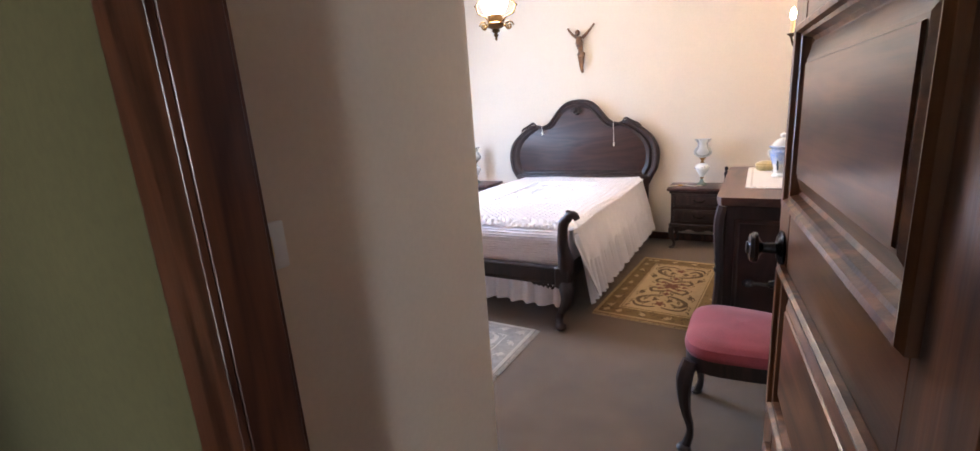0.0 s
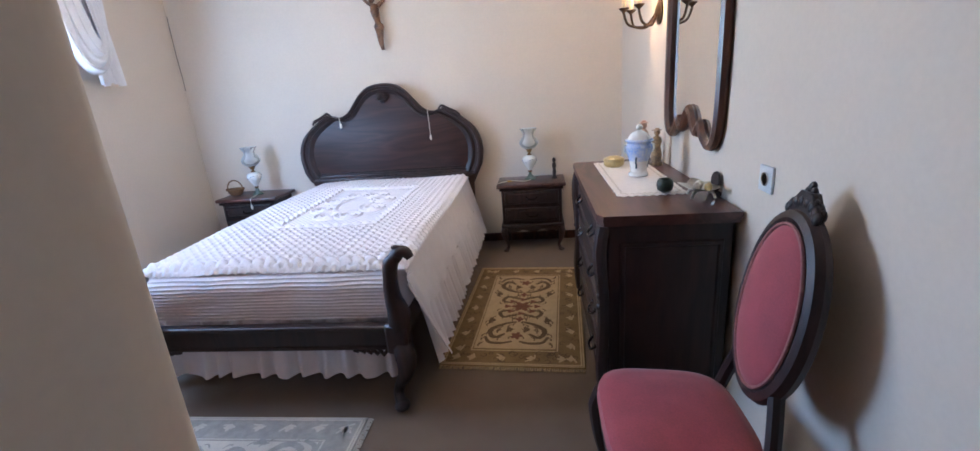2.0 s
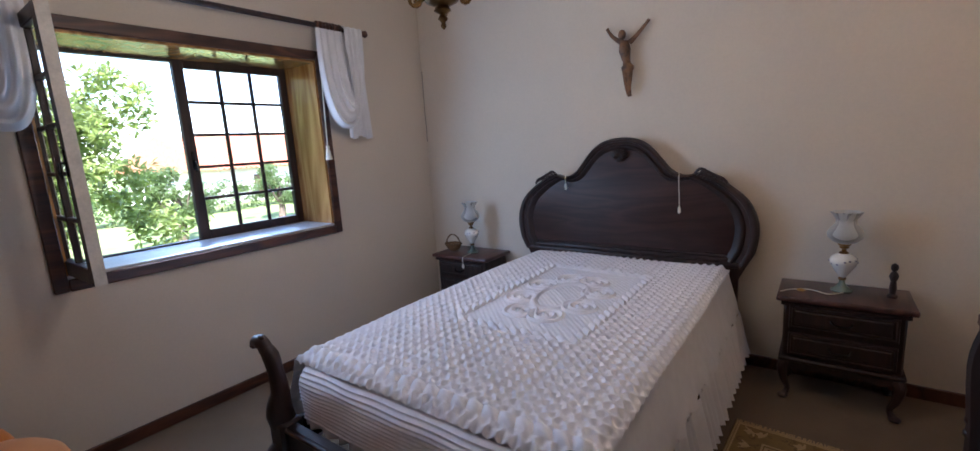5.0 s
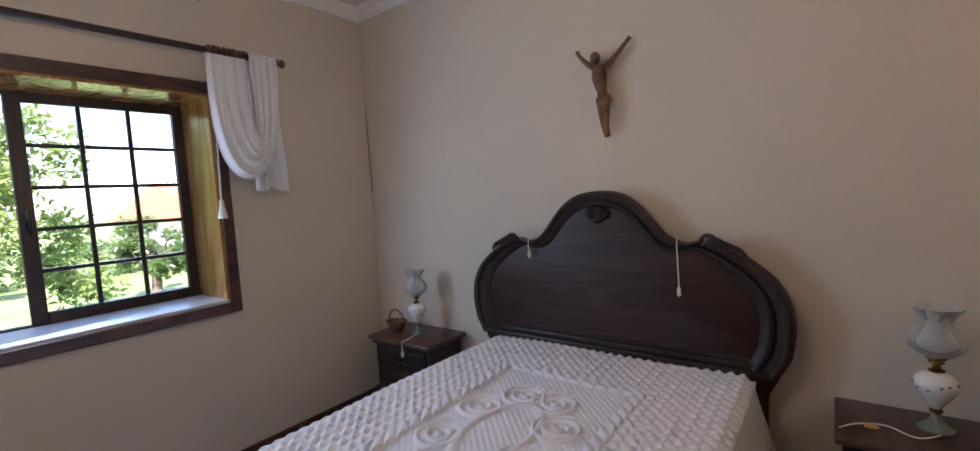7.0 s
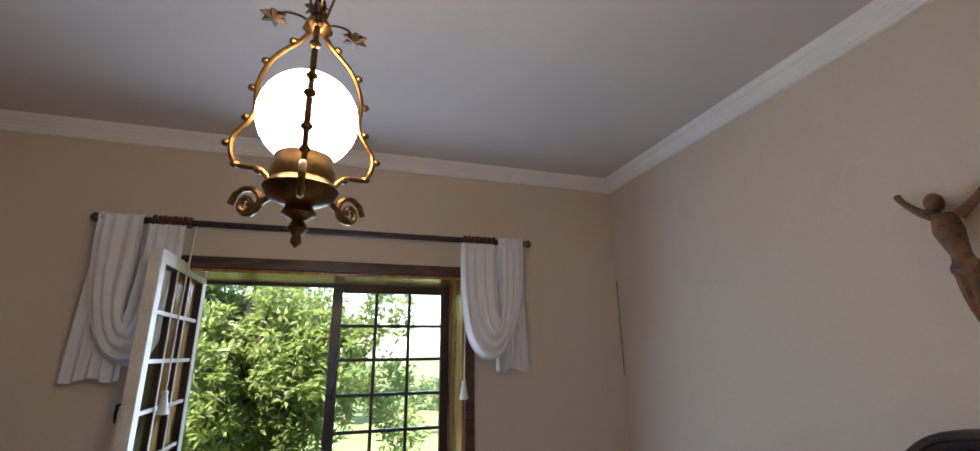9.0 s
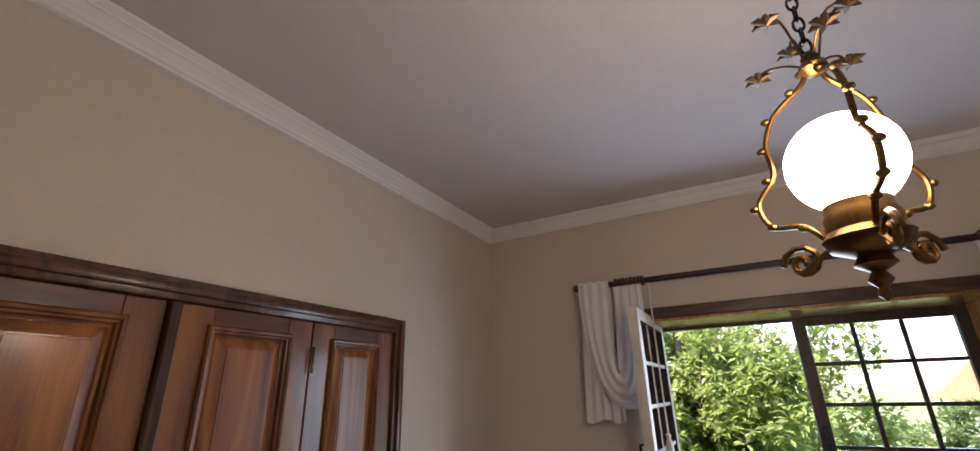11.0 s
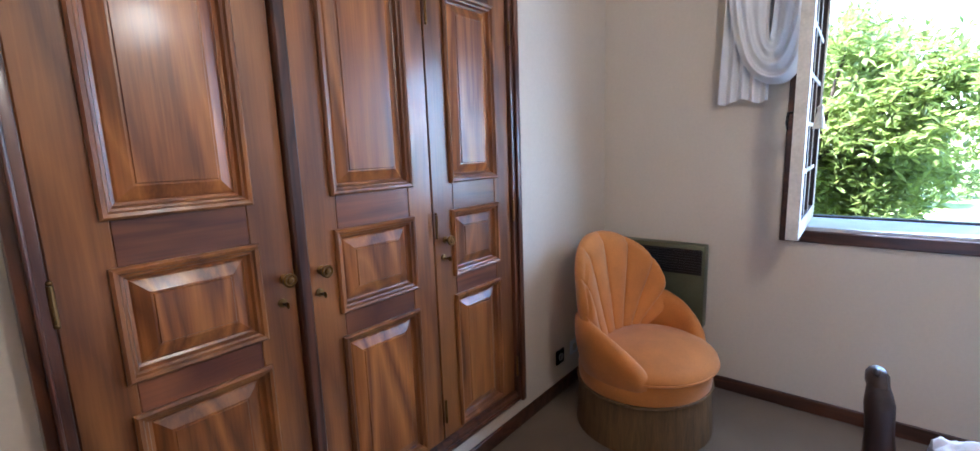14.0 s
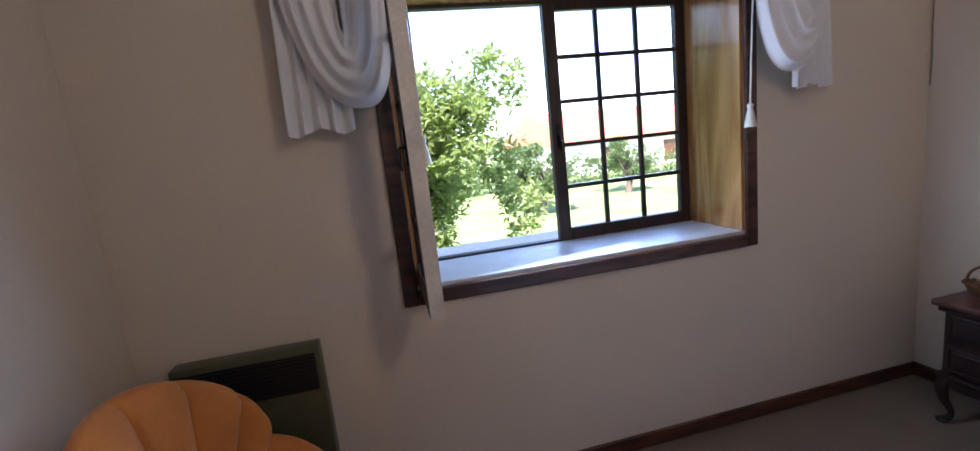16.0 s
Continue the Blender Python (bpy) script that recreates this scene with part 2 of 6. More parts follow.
def part(name, bm, material, parent, label="", smooth=True):
    ob = new(name, mesh(name, bm, material, smooth))
    ob.parent = parent
    return tagged(ob, label)


def thing(name, at, label, category, rz=0, group="", kind=""):
    ob = new(name)
    ob.empty_display_size = 0.1
    ob.matrix_world = pose(*at, 0, 0, rz)
    return tagged(ob, label, category, group, kind)


def setting(name, bm, material, label="", category="", smooth=False):
    return tagged(new(name, mesh(name, bm, material, smooth)), label, category, "", "structure")


def B(*a, **k):
    return box(bmesh.new(), *a, **k)


# ---- shell of the bedroom ----
WEST, EAST, NORTH, SOUTH, CEILZ = -3.43, 0.45, 4.82, 1.165, 2.89
WY0, WY1, WZ0, WZ1 = 2.19, 3.735, 0.955, 2.155      # window opening
setting("floor", B(WEST - 0.4, EAST + 0.3, -1.2, NORTH + 0.3, -0.2, 0), CARPET, "short-pile brown-grey fitted carpet, lightly worn", "carpet")
bm = bmesh.new()
for a in ((0.17, WY0, -0.2, 3.1), (WY1, NORTH + 0.3, -0.2, 3.1), (WY0, WY1, -0.2, WZ0), (WY0, WY1, WZ1, 3.1)):
    box(bm, WEST - 0.42, WEST, a[0], a[1], a[2], a[3])
setting("wall_west", bm, PLASTER, "cream painted plaster wall with deep window opening", "wall")
setting("wall_north", B(WEST, EAST, NORTH, NORTH + 0.25, -0.2, 3.1), PLASTER, "cream painted plaster wall behind the bed", "wall")
setting("wall_east", B(EAST, EAST + 0.25, 0.27, NORTH + 0.25, -0.2, 3.1), PLASTER, "cream painted plaster wall behind the dresser", "wall")
bm = bmesh.new()
box(bm, WEST, -2.37, SOUTH - 0.6, SOUTH, -0.2, 3.1)
box(bm, -2.37, -0.80, SOUTH - 0.6, SOUTH, -0.2, 0.20)
box(bm, -2.37, -0.80, SOUTH - 0.6, SOUTH, 2.09, 3.1)
box(bm, -2.37, -0.80, SOUTH - 0.62, SOUTH - 0.6, 0.20, 2.09)
setting("wall_south", bm, PLASTER, "cream painted plaster wall around built-in wardrobe", "wall")
# rounded corner pier between wardrobe and entry
bm = bmesh.new()
box(bm, -0.80, -0.618, 0.27, SOUTH, -0.2, 2.145)
bm.edges.ensure_lookup_table()
corner = [e for e in bm.edges if all(abs(v.co.x + 0.618) < 1e-4 and abs(v.co.y - SOUTH) < 1e-4 for v in e.verts)]
bmesh.ops.bevel(bm, geom=corner, offset=0.10, segments=10, profile=0.5, affect="EDGES")
box(bm, -0.80, -0.618, 0.27, SOUTH - 0.16, 2.1452, 3.1)
box(bm, -0.80, -0.6402, SOUTH - 0.1598, SOUTH, 2.1452, 3.1)
setting("wall_pier", bm, PLASTER, "cream plaster pier with rounded corner beside the entry", "wall", True)
bm = B(-0.64, EAST, SOUTH - 0.16, SOUTH, 2.145, 3.1)
setting("entry_header", bm, PLASTER, "cream plaster header over the entry recess", "wall")
setting("entry_ceiling", B(-0.64, EAST, 0.27, SOUTH - 0.16, 2.36, 2.5), CEIL, "white painted low ceiling of the entry", "ceiling")
setting("ceiling", B(WEST, EAST, SOUTH, NORTH, CEILZ, CEILZ + 0.15), CEIL, "white painted flat ceiling", "ceiling")


def moulding(name, x0, x1, y0, y1, z_low, z_top, steps):
    """A plaster cornice that runs round a room: steps are (distance from the wall, height from 0 to 1)."""
    bm = bmesh.new()
    rings = []
    for d, h in steps:
        z = z_low + (z_top - z_low) * h
        rings.append([bm.verts.new(p) for p in ((x0 + d, y0 + d, z), (x1 - d, y0 + d, z), (x1 - d, y1 - d, z), (x0 + d, y1 - d, z))])
    for a, b in zip(rings, rings[1:]):
        for i in range(4):
            bm.faces.new((a[i], a[(i + 1) % 4], b[(i + 1) % 4], b[i]))
    setting(name, bm, CORNICE, "white plaster cornice moulding", "moulding")


moulding("cornice", WEST, EAST, SOUTH, NORTH, 2.81, CEILZ + 0.002, ((0.0, 0), (0.020, 0.0), (0.022, 0.14), (0.028, 0.18), (0.032, 0.35), (0.052, 0.62), (0.058, 0.64), (0.059, 0.74), (0.080, 0.90), (0.082, 1.0)))
bm = bmesh.new()
prof = ((0.0, 2.20), (0.02, 2.20), (0.03, 2.24), (0.08, 2.31), (0.10, 2.36))
for (d0, za), (d1, zb) in zip(prof, prof[1:]):
    bm.faces.new([bm.verts.new(p) for p in ((-0.618, 0.277 + d0, za), (EAST, 0.277 + d0, za), (EAST, 0.277 + d1, zb), (-0.618, 0.277 + d1, zb))])
setting("entry_cornice", bm, CORNICE, "white plaster cornice over the entry door", "moulding")

# skirting boards
bm = bmesh.new()
box(bm, WEST, WEST + 0.016, SOUTH + 0.016, NORTH - 0.016, 0, 0.075, 0.004)
box(bm, WEST, EAST, NORTH - 0.016, NORTH, 0, 0.075, 0.004)
box(bm, EAST - 0.016, EAST, 0.31, NORTH - 0.016, 0, 0.075, 0.004)
box(bm, WEST, -0.67, SOUTH, SOUTH + 0.016, 0, 0.075, 0.004)
box(bm, -0.617, -0.601, 0.31, SOUTH - 0.10, 0, 0.075, 0.004)
setting("baseboard", bm, TRIMY, "dark stained wooden skirting board", "skirting")

# ---- window ----
win = thing("window_1", (WEST, (WY0 + WY1) / 2, WZ0), "dark wood casement window, one leaf open inward, garden beyond", "window", kind="structure")
WC = (WY0 + WY1) / 2


def wbox(bm, x0, x1, y0, y1, z0, z1, bev=0.0):
    return box(bm, x0 - WEST, x1 - WEST, y0 - WC, y1 - WC, z0 - WZ0, z1 - WZ0, bev)


bm = bmesh.new()
wbox(bm, WEST, WEST + 0.022, WY0 - 0.055, WY0 + 0.004, WZ0 - 0.055, WZ1 + 0.06, 0.005)
wbox(bm, WEST, WEST + 0.022, WY1 - 0.004, WY1 + 0.055, WZ0 - 0.055, WZ1 + 0.06, 0.005)
wbox(bm, WEST, WEST + 0.024, WY0 + 0.004, WY1 - 0.004, WZ1 - 0.004, WZ1 + 0.06, 0.005)
wbox(bm, WEST, WEST + 0.026, WY0 + 0.004, WY1 - 0.004, WZ0 - 0.055, WZ0 + 0.004, 0.005)
part("casing", bm, TRIMY, win, "dark stained casing round the opening")
part("sill", wbox(bmesh.new(), WEST - 0.37, WEST - 0.001, WY0 + 0.001, WY1 - 0.001, WZ0, WZ0 + 0.02, 0.004), STONE, win, "pale stone inner sill")
part("reveal", wbox(bmesh.new(), WEST - 0.37, WEST - 0.001, WY1 - 0.018, WY1 - 0.001, WZ0 + 0.021, WZ1 - 0.02), REVEAL, win, "honey varnished wooden lining")
part("reveal", wbox(bmesh.new(), WEST - 0.37, WEST - 0.001, WY0 + 0.001, WY0 + 0.018, WZ0 + 0.021, WZ1 - 0.02), REVEAL, win, "honey varnished wooden lining")
part("head_lining", wbox(bmesh.new(), WEST - 0.37, WEST - 0.001, WY0 + 0.001, WY1 - 0.001, WZ1 - 0.019, WZ1 - 0.001), REVEAL, win, "honey varnished wooden lining")
# Fixed frame takes DARK, not TRIM: its backlit shade is in the colour.
bm = bmesh.new()
XF = WEST - 0.42
wbox(bm, XF, XF + 0.05, WY0 + 0.002, WY0 + 0.04, WZ0 + 0.0, WZ1, 0.003)
wbox(bm, XF, XF + 0.05, WY1 - 0.04, WY1 - 0.002, WZ0 + 0.0, WZ1, 0.003)
wbox(bm, XF, XF + 0.05, WY0 + 0.04, WY1 - 0.04, WZ1 - 0.035, WZ1, 0.003)
wbox(bm, XF, XF + 0.05, WY0 + 0.04, WY1 - 0.04, WZ0, WZ0 + 0.03, 0.003)
part("fixed_frame", bm, DARK, win, "dark outer frame, darkened further for its backlit look")
GLASS = bpy.data.materials.new("window_glass")
GLASS.use_nodes = True
_b = GLASS.node_tree.nodes["Principled BSDF"]
_b.inputs["Base Color"].default_value, _b.inputs["Roughness"].default_value, _b.inputs["Transmission Weight"].default_value, _b.inputs["IOR"].default_value = (0.97, 0.99, 0.99, 1), 0.0, 1.0, 1.05
LEAFW, LEAFH = 0.768, 1.19


def casement(parent, m, hardware_side, wood_mat, skin=False):
    """A leaf of 3 by 5 panes; local x along the width, y through it, z up from its lower hinge corner."""
    st, rail = 0.062, 0.075
    bm = bmesh.new()
    box(bm, 0, st, -0.022, 0.022, 0, LEAFH, 0.004)
    box(bm, LEAFW - st, LEAFW, -0.022, 0.022, 0, LEAFH, 0.004)
    box(bm, st, LEAFW - st, -0.021, 0.021, 0, rail, 0.004)
    box(bm, st, LEAFW - st, -0.021, 0.021, LEAFH - 0.062, LEAFH, 0.004)
    leaf = part("leaf", bm, wood_mat, parent, "twelve-light style glazed leaf with glazing bars")
    leaf.matrix_local = m
    gw, gh = (LEAFW - 2 * st) / 3, (LEAFH - rail - 0.062) / 5
    bm = bmesh.new()
    for i in (1, 2):
        box(bm, st + i * gw - 0.010, st + i * gw + 0.010, -0.014, 0.014, rail, LEAFH - 0.062, 0.004)
    for k in range(1, 5):
        for i in range(3):
            box(bm, st + i * gw + (0.010 if i else 0), st + (i + 1) * gw - (0.010 if i < 2 else 0), -0.013, 0.013, rail + k * gh - 0.010, rail + k * gh + 0.010, 0.004)
    part("glazing_bars", bm, wood_mat, leaf)
    for i in range(3):
        for k in range(5):
            p = part("pane", B(st + i * gw + 0.011, st + (i + 1) * gw - 0.011, -0.002, 0.002, rail + k * gh + 0.011, rail + (k + 1) * gh - 0.011), GLASS, leaf, smooth=False)
            p.visible_shadow = False
    if skin:
        bm = bmesh.new()
        box(bm, 0.001, st, 0.0222, 0.025, 0.001, LEAFH - 0.001)
        box(bm, LEAFW - st, LEAFW - 0.001, 0.0222, 0.025, 0.001, LEAFH - 0.001)
        box(bm, st, LEAFW - st, 0.0212, 0.0245, 0.001, rail - 0.002)
        box(bm, st, LEAFW - st, 0.0212, 0.0245, LEAFH - 0.060, LEAFH - 0.001)
        for i in (1, 2):
            box(bm, st + i * gw - 0.009, st + i * gw + 0.009, 0.0142, 0.017, rail, LEAFH - 0.062)
        for k in range(1, 5):
            box(bm, st, LEAFW - st, 0.0132, 0.016, rail + k * gh - 0.009, rail + k * gh + 0.009)
        box(bm, LEAFW + 0.0002, LEAFW + 0.003, -0.022, 0.022, 0.001, LEAFH - 0.001)
        part("painted_outer_face", bm, PAINTED, leaf, "weathered white outer paint", smooth=False)
    bm = bmesh.new()
    x = st * 0.5 if hardware_side == 0 else LEAFW - st * 0.5
    g = -1 if skin else 1
    box(bm, x - 0.010, x + 0.010, g * 0.022, g * 0.028, 0.48, 0.60, 0.003)
    tube(bm, [(x, g * 0.028, 0.54), (x, g * 0.045, 0.54), (x, g * 0.048, 0.50), (x, g * 0.045, 0.47)], [0.007, 0.006, 0.006, 0.004], 8)
    part("window_latch", bm, BLACKMETAL, leaf, "dark metal latch")
    return leaf


PAINTED = mat("weathered_white_wood", (0.66, 0.61, 0.54), 0.5, var=0.2, scale=8, bump=0.1)
# Both leaves use near-black DARK wood, which carries their backlit shade.
casement(win, pose(XF + 0.03 - WEST, 2.960 - WC, 0.005, 0, 0, 90) @ Matrix.Diagonal((1, -1, 1, 1)), 0, DARK)
casement(win, pose(XF + 0.075 - WEST, WY0 + 0.03 - WC, 0.022, 0, 0, 0.5), 1, DARK, True)

# ---- wardrobe ----
ward = thing("built_in_wardrobe", (-1.585, 1.187, 0.2), "varnished reddish hardwood built-in wardrobe, three panelled doors closed", "wardrobe")
bm = bmesh.new()
hh = 1.92
FL, FR = -0.860, 0.815      # outer edges of the frame
for x0, x1, z0, z1 in ((FL, -0.789, -0.02, hh), (0.765, FR, -0.02, hh), (-0.789, 0.765, hh - 0.07, hh), (-0.789, 0.765, -0.02, 0.035)):
    box(bm, x0, x1, -0.02, 0.03, z0, z1, 0.006, 2)
    box(bm, x0 + (0.02 if z1 - z0 > 1 else 0), x1 - (0.02 if z1 - z0 > 1 else 0), 0.03, 0.046, z0 + (0 if z1 - z0 > 1 else 0.02), z1 - 0.02, 0.006, 2)
part("frame", bm, TRIM, ward, "dark moulded frame")
part("carcass", B(-0.785, 0.765, -0.55, -0.52, 0.0, hh - 0.07), TRIM, ward)
part("mullion", B(0.217, 0.254, -0.012, 0.034, 0.036, hh - 0.07, 0.006), TRIM, ward)


def panelled_door(name, parent, x0, x1, z0, z1, y, thick, panels, stile, label="", s=1, mats=None, deep=0.022):
    wz, wx, wp = mats or (WOOD, WOODX, PANELWOOD)
    bm = bmesh.new()
    box(bm, x0, x0 + stile, y - thick, y, z0, z1, 0.003)
    box(bm, x1 - stile, x1, y - thick, y, z0, z1, 0.003)
    door = part(name, bm, wz, parent, label)
    zs = sorted(panels)
    cuts = [z0] + [v for p in zs for v in p] + [z1]
    for a, b in zip(cuts[::2], cuts[1::2]):
        part("rail", B(x0 + stile, x1 - stile, y - thick + 0.001, y - 0.001, a, b, 0.002), wx, door)
    for a, b in zs:
        xa, xb = x0 + stile, x1 - stile
        bm = relief(bmesh.new(), xa - 0.018, xb + 0.018, a - 0.018, b + 0.018, [(0, y), (0.0, y + 0.010), (0.006, y + 0.016), (0.014, y + 0.014), (0.018, y + 0.006), (0.024, y + 0.004), (0.028, y - 0.010), (0.036, y - 0.014)], 1)
        part("moulding", bm, wz, door, smooth=False)
        bm = relief(bmesh.new(), xa + 0.006, xb - 0.006, a + 0.006, b - 0.006, [(0, y - 0.0135), (0.012, y - 0.0135), (0.016, y - 0.010), (0.045, y + 0.002), (0.050, y + 0.002), (0.052, y + 0.005)], 1)
        part("panel", bm, wp, door, smooth=False)
    return door


PZ = ((0.075, 0.615), (0.728, 0.962), (1.103, 1.773))
for x0, x1, knob in ((0.256, 0.763, 0.287), (-0.298, 0.215, 0.172), (-0.787, -0.303, -0.360)):
    d = panelled_door("door", ward, x0, x1, 0.038, hh - 0.072, 0.012, 0.03, PZ, 0.112, "glossy hardwood door with raised panels")
    bm = lathe(bmesh.new(), [(0.014, 0), (0.014, 0.003), (0.007, 0.007), (0.006, 0.020), (0.015, 0.025), (0.020, 0.031), (0.020, 0.036), (0.016, 0.039), (0.013, 0.036), (0.009, 0.036), (0.007, 0.039), (0.002, 0.040)], 20)
    bmesh.ops.transform(bm, matrix=pose(knob, 0.012, 0.866, -90, 0, 0), verts=bm.verts)
    part("knob", bm, BRASS, d, "round aged brass knob")
    bm = lathe(bmesh.new(), [(0.013, 0), (0.013, 0.004), (0.006, 0.006)], 16)
    bmesh.ops.transform(bm, matrix=pose(knob + 0.013, 0.012, 0.798, -90, 0, 0), verts=bm.verts)
    box(bm, knob + 0.011, knob + 0.015, 0.018, 0.042, 0.793, 0.799, 0.001)
    ball(bm, (knob + 0.013, 0.045, 0.796), 0.010, 0.3, 1, 1)
    part("keyhole", bm, BRASS, d, "brass escutcheon with key")
for x in (0.764, -0.3005, -0.788):
    for z in (0.17, 0.93, 1.70):
        bm = bmesh.new()
        tube(bm, [(x, 0.030, z - 0.04), (x, 0.030, z + 0.04)], 0.006, 8)
        ball(bm, (x, 0.030, z + 0.045), 0.006)
        ball(bm, (x, 0.030, z - 0.045), 0.006)
        part("hinge", bm, BRASS, ward, "brass knuckle hinge")

# ---- entry door ----
bm = bmesh.new()
box(bm, -2.2, -0.492, 0.207, 0.27, -0.2, 2.6)
box(bm, 0.30, 2.2, 0.207, 0.27, -0.2, 2.6)
box(bm, -0.492, 0.30, 0.207, 0.27, 2.12, 2.6)
setting("wall_hall_north", bm, GREEN, "olive-tinted hall wall around the bedroom door", "wall")
bm = B(-0.617, -0.492, 0.2702, 0.276, 0, 2.36)
box(bm, -0.492, EAST, 0.2702, 0.276, 2.122, 2.36)
setting("entry_wall_paint", bm, PLASTER, "cream plaster beside and over the entry door", "wall")
bm = bmesh.new()
for xa, xb, xs in ((-0.490, -0.443, -0.405), (0.30, 0.255, 0.255)):
    box(bm, xa, xb, 0.2625, 0.283, 0, 2.12, 0.001)
    box(bm, xa, xs, 0.194, 0.262, 0, 2.12, 0.001)
box(bm, -0.443, 0.255, 0.194, 0.283, 2.07, 2.12, 0.004)
for y0, y1, out in ((0.184, 0.1935, -1), (0.2835, 0.292, 1)):
    box(bm, -0.510 if out < 0 else -0.545, -0.407 if out < 0 else -0.445, y0, y1, 0, 2.16, 0.001)
    if out < 0:
        box(bm, 0.262, 0.355, y0, y1, 0, 2.16, 0.004, 2)
    box(bm, -0.407 if out < 0 else -0.445, 0.262 if out < 0 else 0.30, y0, y1, 2.085, 2.16, 0.003)
    # raised outer bead and inner quirk on the bedroom side
    if out > 0:
        box(bm, -0.545, -0.518, y1, y1 + 0.008, 0, 2.155, 0.004, 2)
        box(bm, -0.480, -0.466, y1, y1 + 0.005, 0, 2.10, 0.002)
setting("door_frame", bm, TRIM, "dark stained wooden door frame with moulded casing", "door frame")
leaf = thing("door_1", (0.256, 0.315, 0.005), "open dark hardwood bedroom door with raised panels", "door", 95.7, kind="structure")
dm = (DOORWOOD, DOORWOODX, DOORWOODX)
dpart = panelled_door("door_leaf", leaf, 0.0, 0.835, 0.0, 2.05, 0.020, 0.038, ((0.16, 0.555), (0.69, 0.995), (1.16, 1.475), (1.63, 1.93)), 0.115, "panelled hardwood leaf", mats=dm)
bm = lathe(bmesh.new(), [(0.038, 0), (0.040, 0.005), (0.028, 0.011), (0.013, 0.015), (0.011, 0.038), (0.020, 0.044), (0.033, 0.049), (0.035, 0.056), (0.030, 0.064), (0.016, 0.067), (0.013, 0.071), (0.003, 0.072)], 28)
bmesh.ops.transform(bm, matrix=pose(0.768, 0.020, 1.04, -90, 0, 0), verts=bm.verts)
part("door_knob", bm, BLACKMETAL, leaf, "dark bronze round door knob")
bm = lathe(bmesh.new(), [(0.027, 0), (0.028, 0.004), (0.018, 0.009), (0.010, 0.011), (0.008, 0.022)], 20)
bmesh.ops.transform(bm, matrix=pose(0.768, 0.020, 0.955, -90, 0, 0), verts=bm.verts)
box(bm, 0.765, 0.771, 0.040, 0.075, 0.950, 0.958, 0.002)
ball(bm, (0.768, 0.082, 0.954), 0.013, 0.3, 1, 0.8)
part("lock", bm, BLACKMETAL, leaf, "dark bronze lock with key")

# ---- hall and the room across it ----
setting("wall_hall_south", (lambda b: (box(b, -2.2, -0.35, -1.35, -1.2, -0.2, 2.6), box(b, 0.65, 2.2, -1.35, -1.2, -0.2, 2.6), box(b, -0.35, 0.65, -1.35, -1.2, 2.04, 2.6), b)[-1])(bmesh.new()), GREEN, "olive-tinted hall wall with open doorway", "wall")
bm = bmesh.new()
box(bm, -0.42, -0.33, -1.2, -1.18, 0, 2.08, 0.005)
box(bm, 0.63, 0.72, -1.2, -1.18, 0, 2.08, 0.005)
box(bm, -0.33, 0.63, -1.2, -1.18, 2.0, 2.08, 0.005)
setting("hall_door_frame", bm, TRIM, "dark stained door casing across the hall", "door frame")
bm = bmesh.new()
box(bm, -2.2, 2.2, -1.2, -1.14, 2.13, 2.17, 0.01)
box(bm, -2.2, 2.2, -1.2, -1.10, 2.17, 2.22, 0.01)
setting("hall_cornice", bm, CORNICE, "white plaster cornice in the hall", "moulding")
setting("hall_ceiling", B(-2.2, 2.2, -1.35, 0.185, 2.22, 2.6), CEIL, "dim painted hall ceiling", "ceiling")
bm = bmesh.new()
box(bm, -2.4, -2.2, -5.6, 0.26, -0.2, 2.6)
box(bm, 2.2, 2.4, -3.0, 0.26, -0.2, 2.6)
box(bm, 2.2, 2.4, -5.6, -4.2, -0.2, 2.6)
box(bm, 2.2, 2.4, -4.2, -3.0, -0.2, 0.9)
box(bm, 2.2, 2.4, -4.2, -3.0, 2.1, 2.6)
box(bm, -2.4, 2.4, -5.8, -5.6, -0.2, 2.6)
setting("far_room_walls", bm, mat("far_plaster", (0.62, 0.62, 0.54), 0.85, var=0.06, scale=2), "pale plaster walls of the room across the hall", "wall")
setting("far_room_ceiling", B(-2.4, 2.4, -5.8, -1.35, 2.6, 2.7), CEIL, "white ceiling of the far room", "ceiling")
setting("far_floor", B(-2.4, 2.4, -5.8, -1.2, -0.2, -0.002), mat("far_carpet", (0.26, 0.27, 0.26), 0.97, var=0.2, scale=4, fine=300, bump=0.5), "grey fitted carpet in the far room", "carpet")

# ---- cloth and other surfaces ----
CROCHET = mat("white_crochet_cotton", (0.80, 0.77, 0.80), 0.9, var=0.06, scale=30, fine=260, bump=0.5, sheen=0.2)
SKIRT = mat("white_cotton_frill", (0.78, 0.75, 0.76), 0.9, var=0.05, scale=20, fine=240, bump=0.2)
VELVET = mat("rose_velvet", (0.30, 0.040, 0.055), 0.75, var=0.25, scale=9, fine=200, bump=0.1, sheen=0.25)
ORANGE = mat("orange_velvet", (0.52, 0.170, 0.018), 0.78, var=0.22, scale=7, fine=220, bump=0.15, sheen=0.25)
FRINGE = mat("bronze_fringe", (0.13, 0.068, 0.022), 0.85, var=0.4, scale=40, fine=200, bump=0.6, stretch=(1, 1, 0.08))
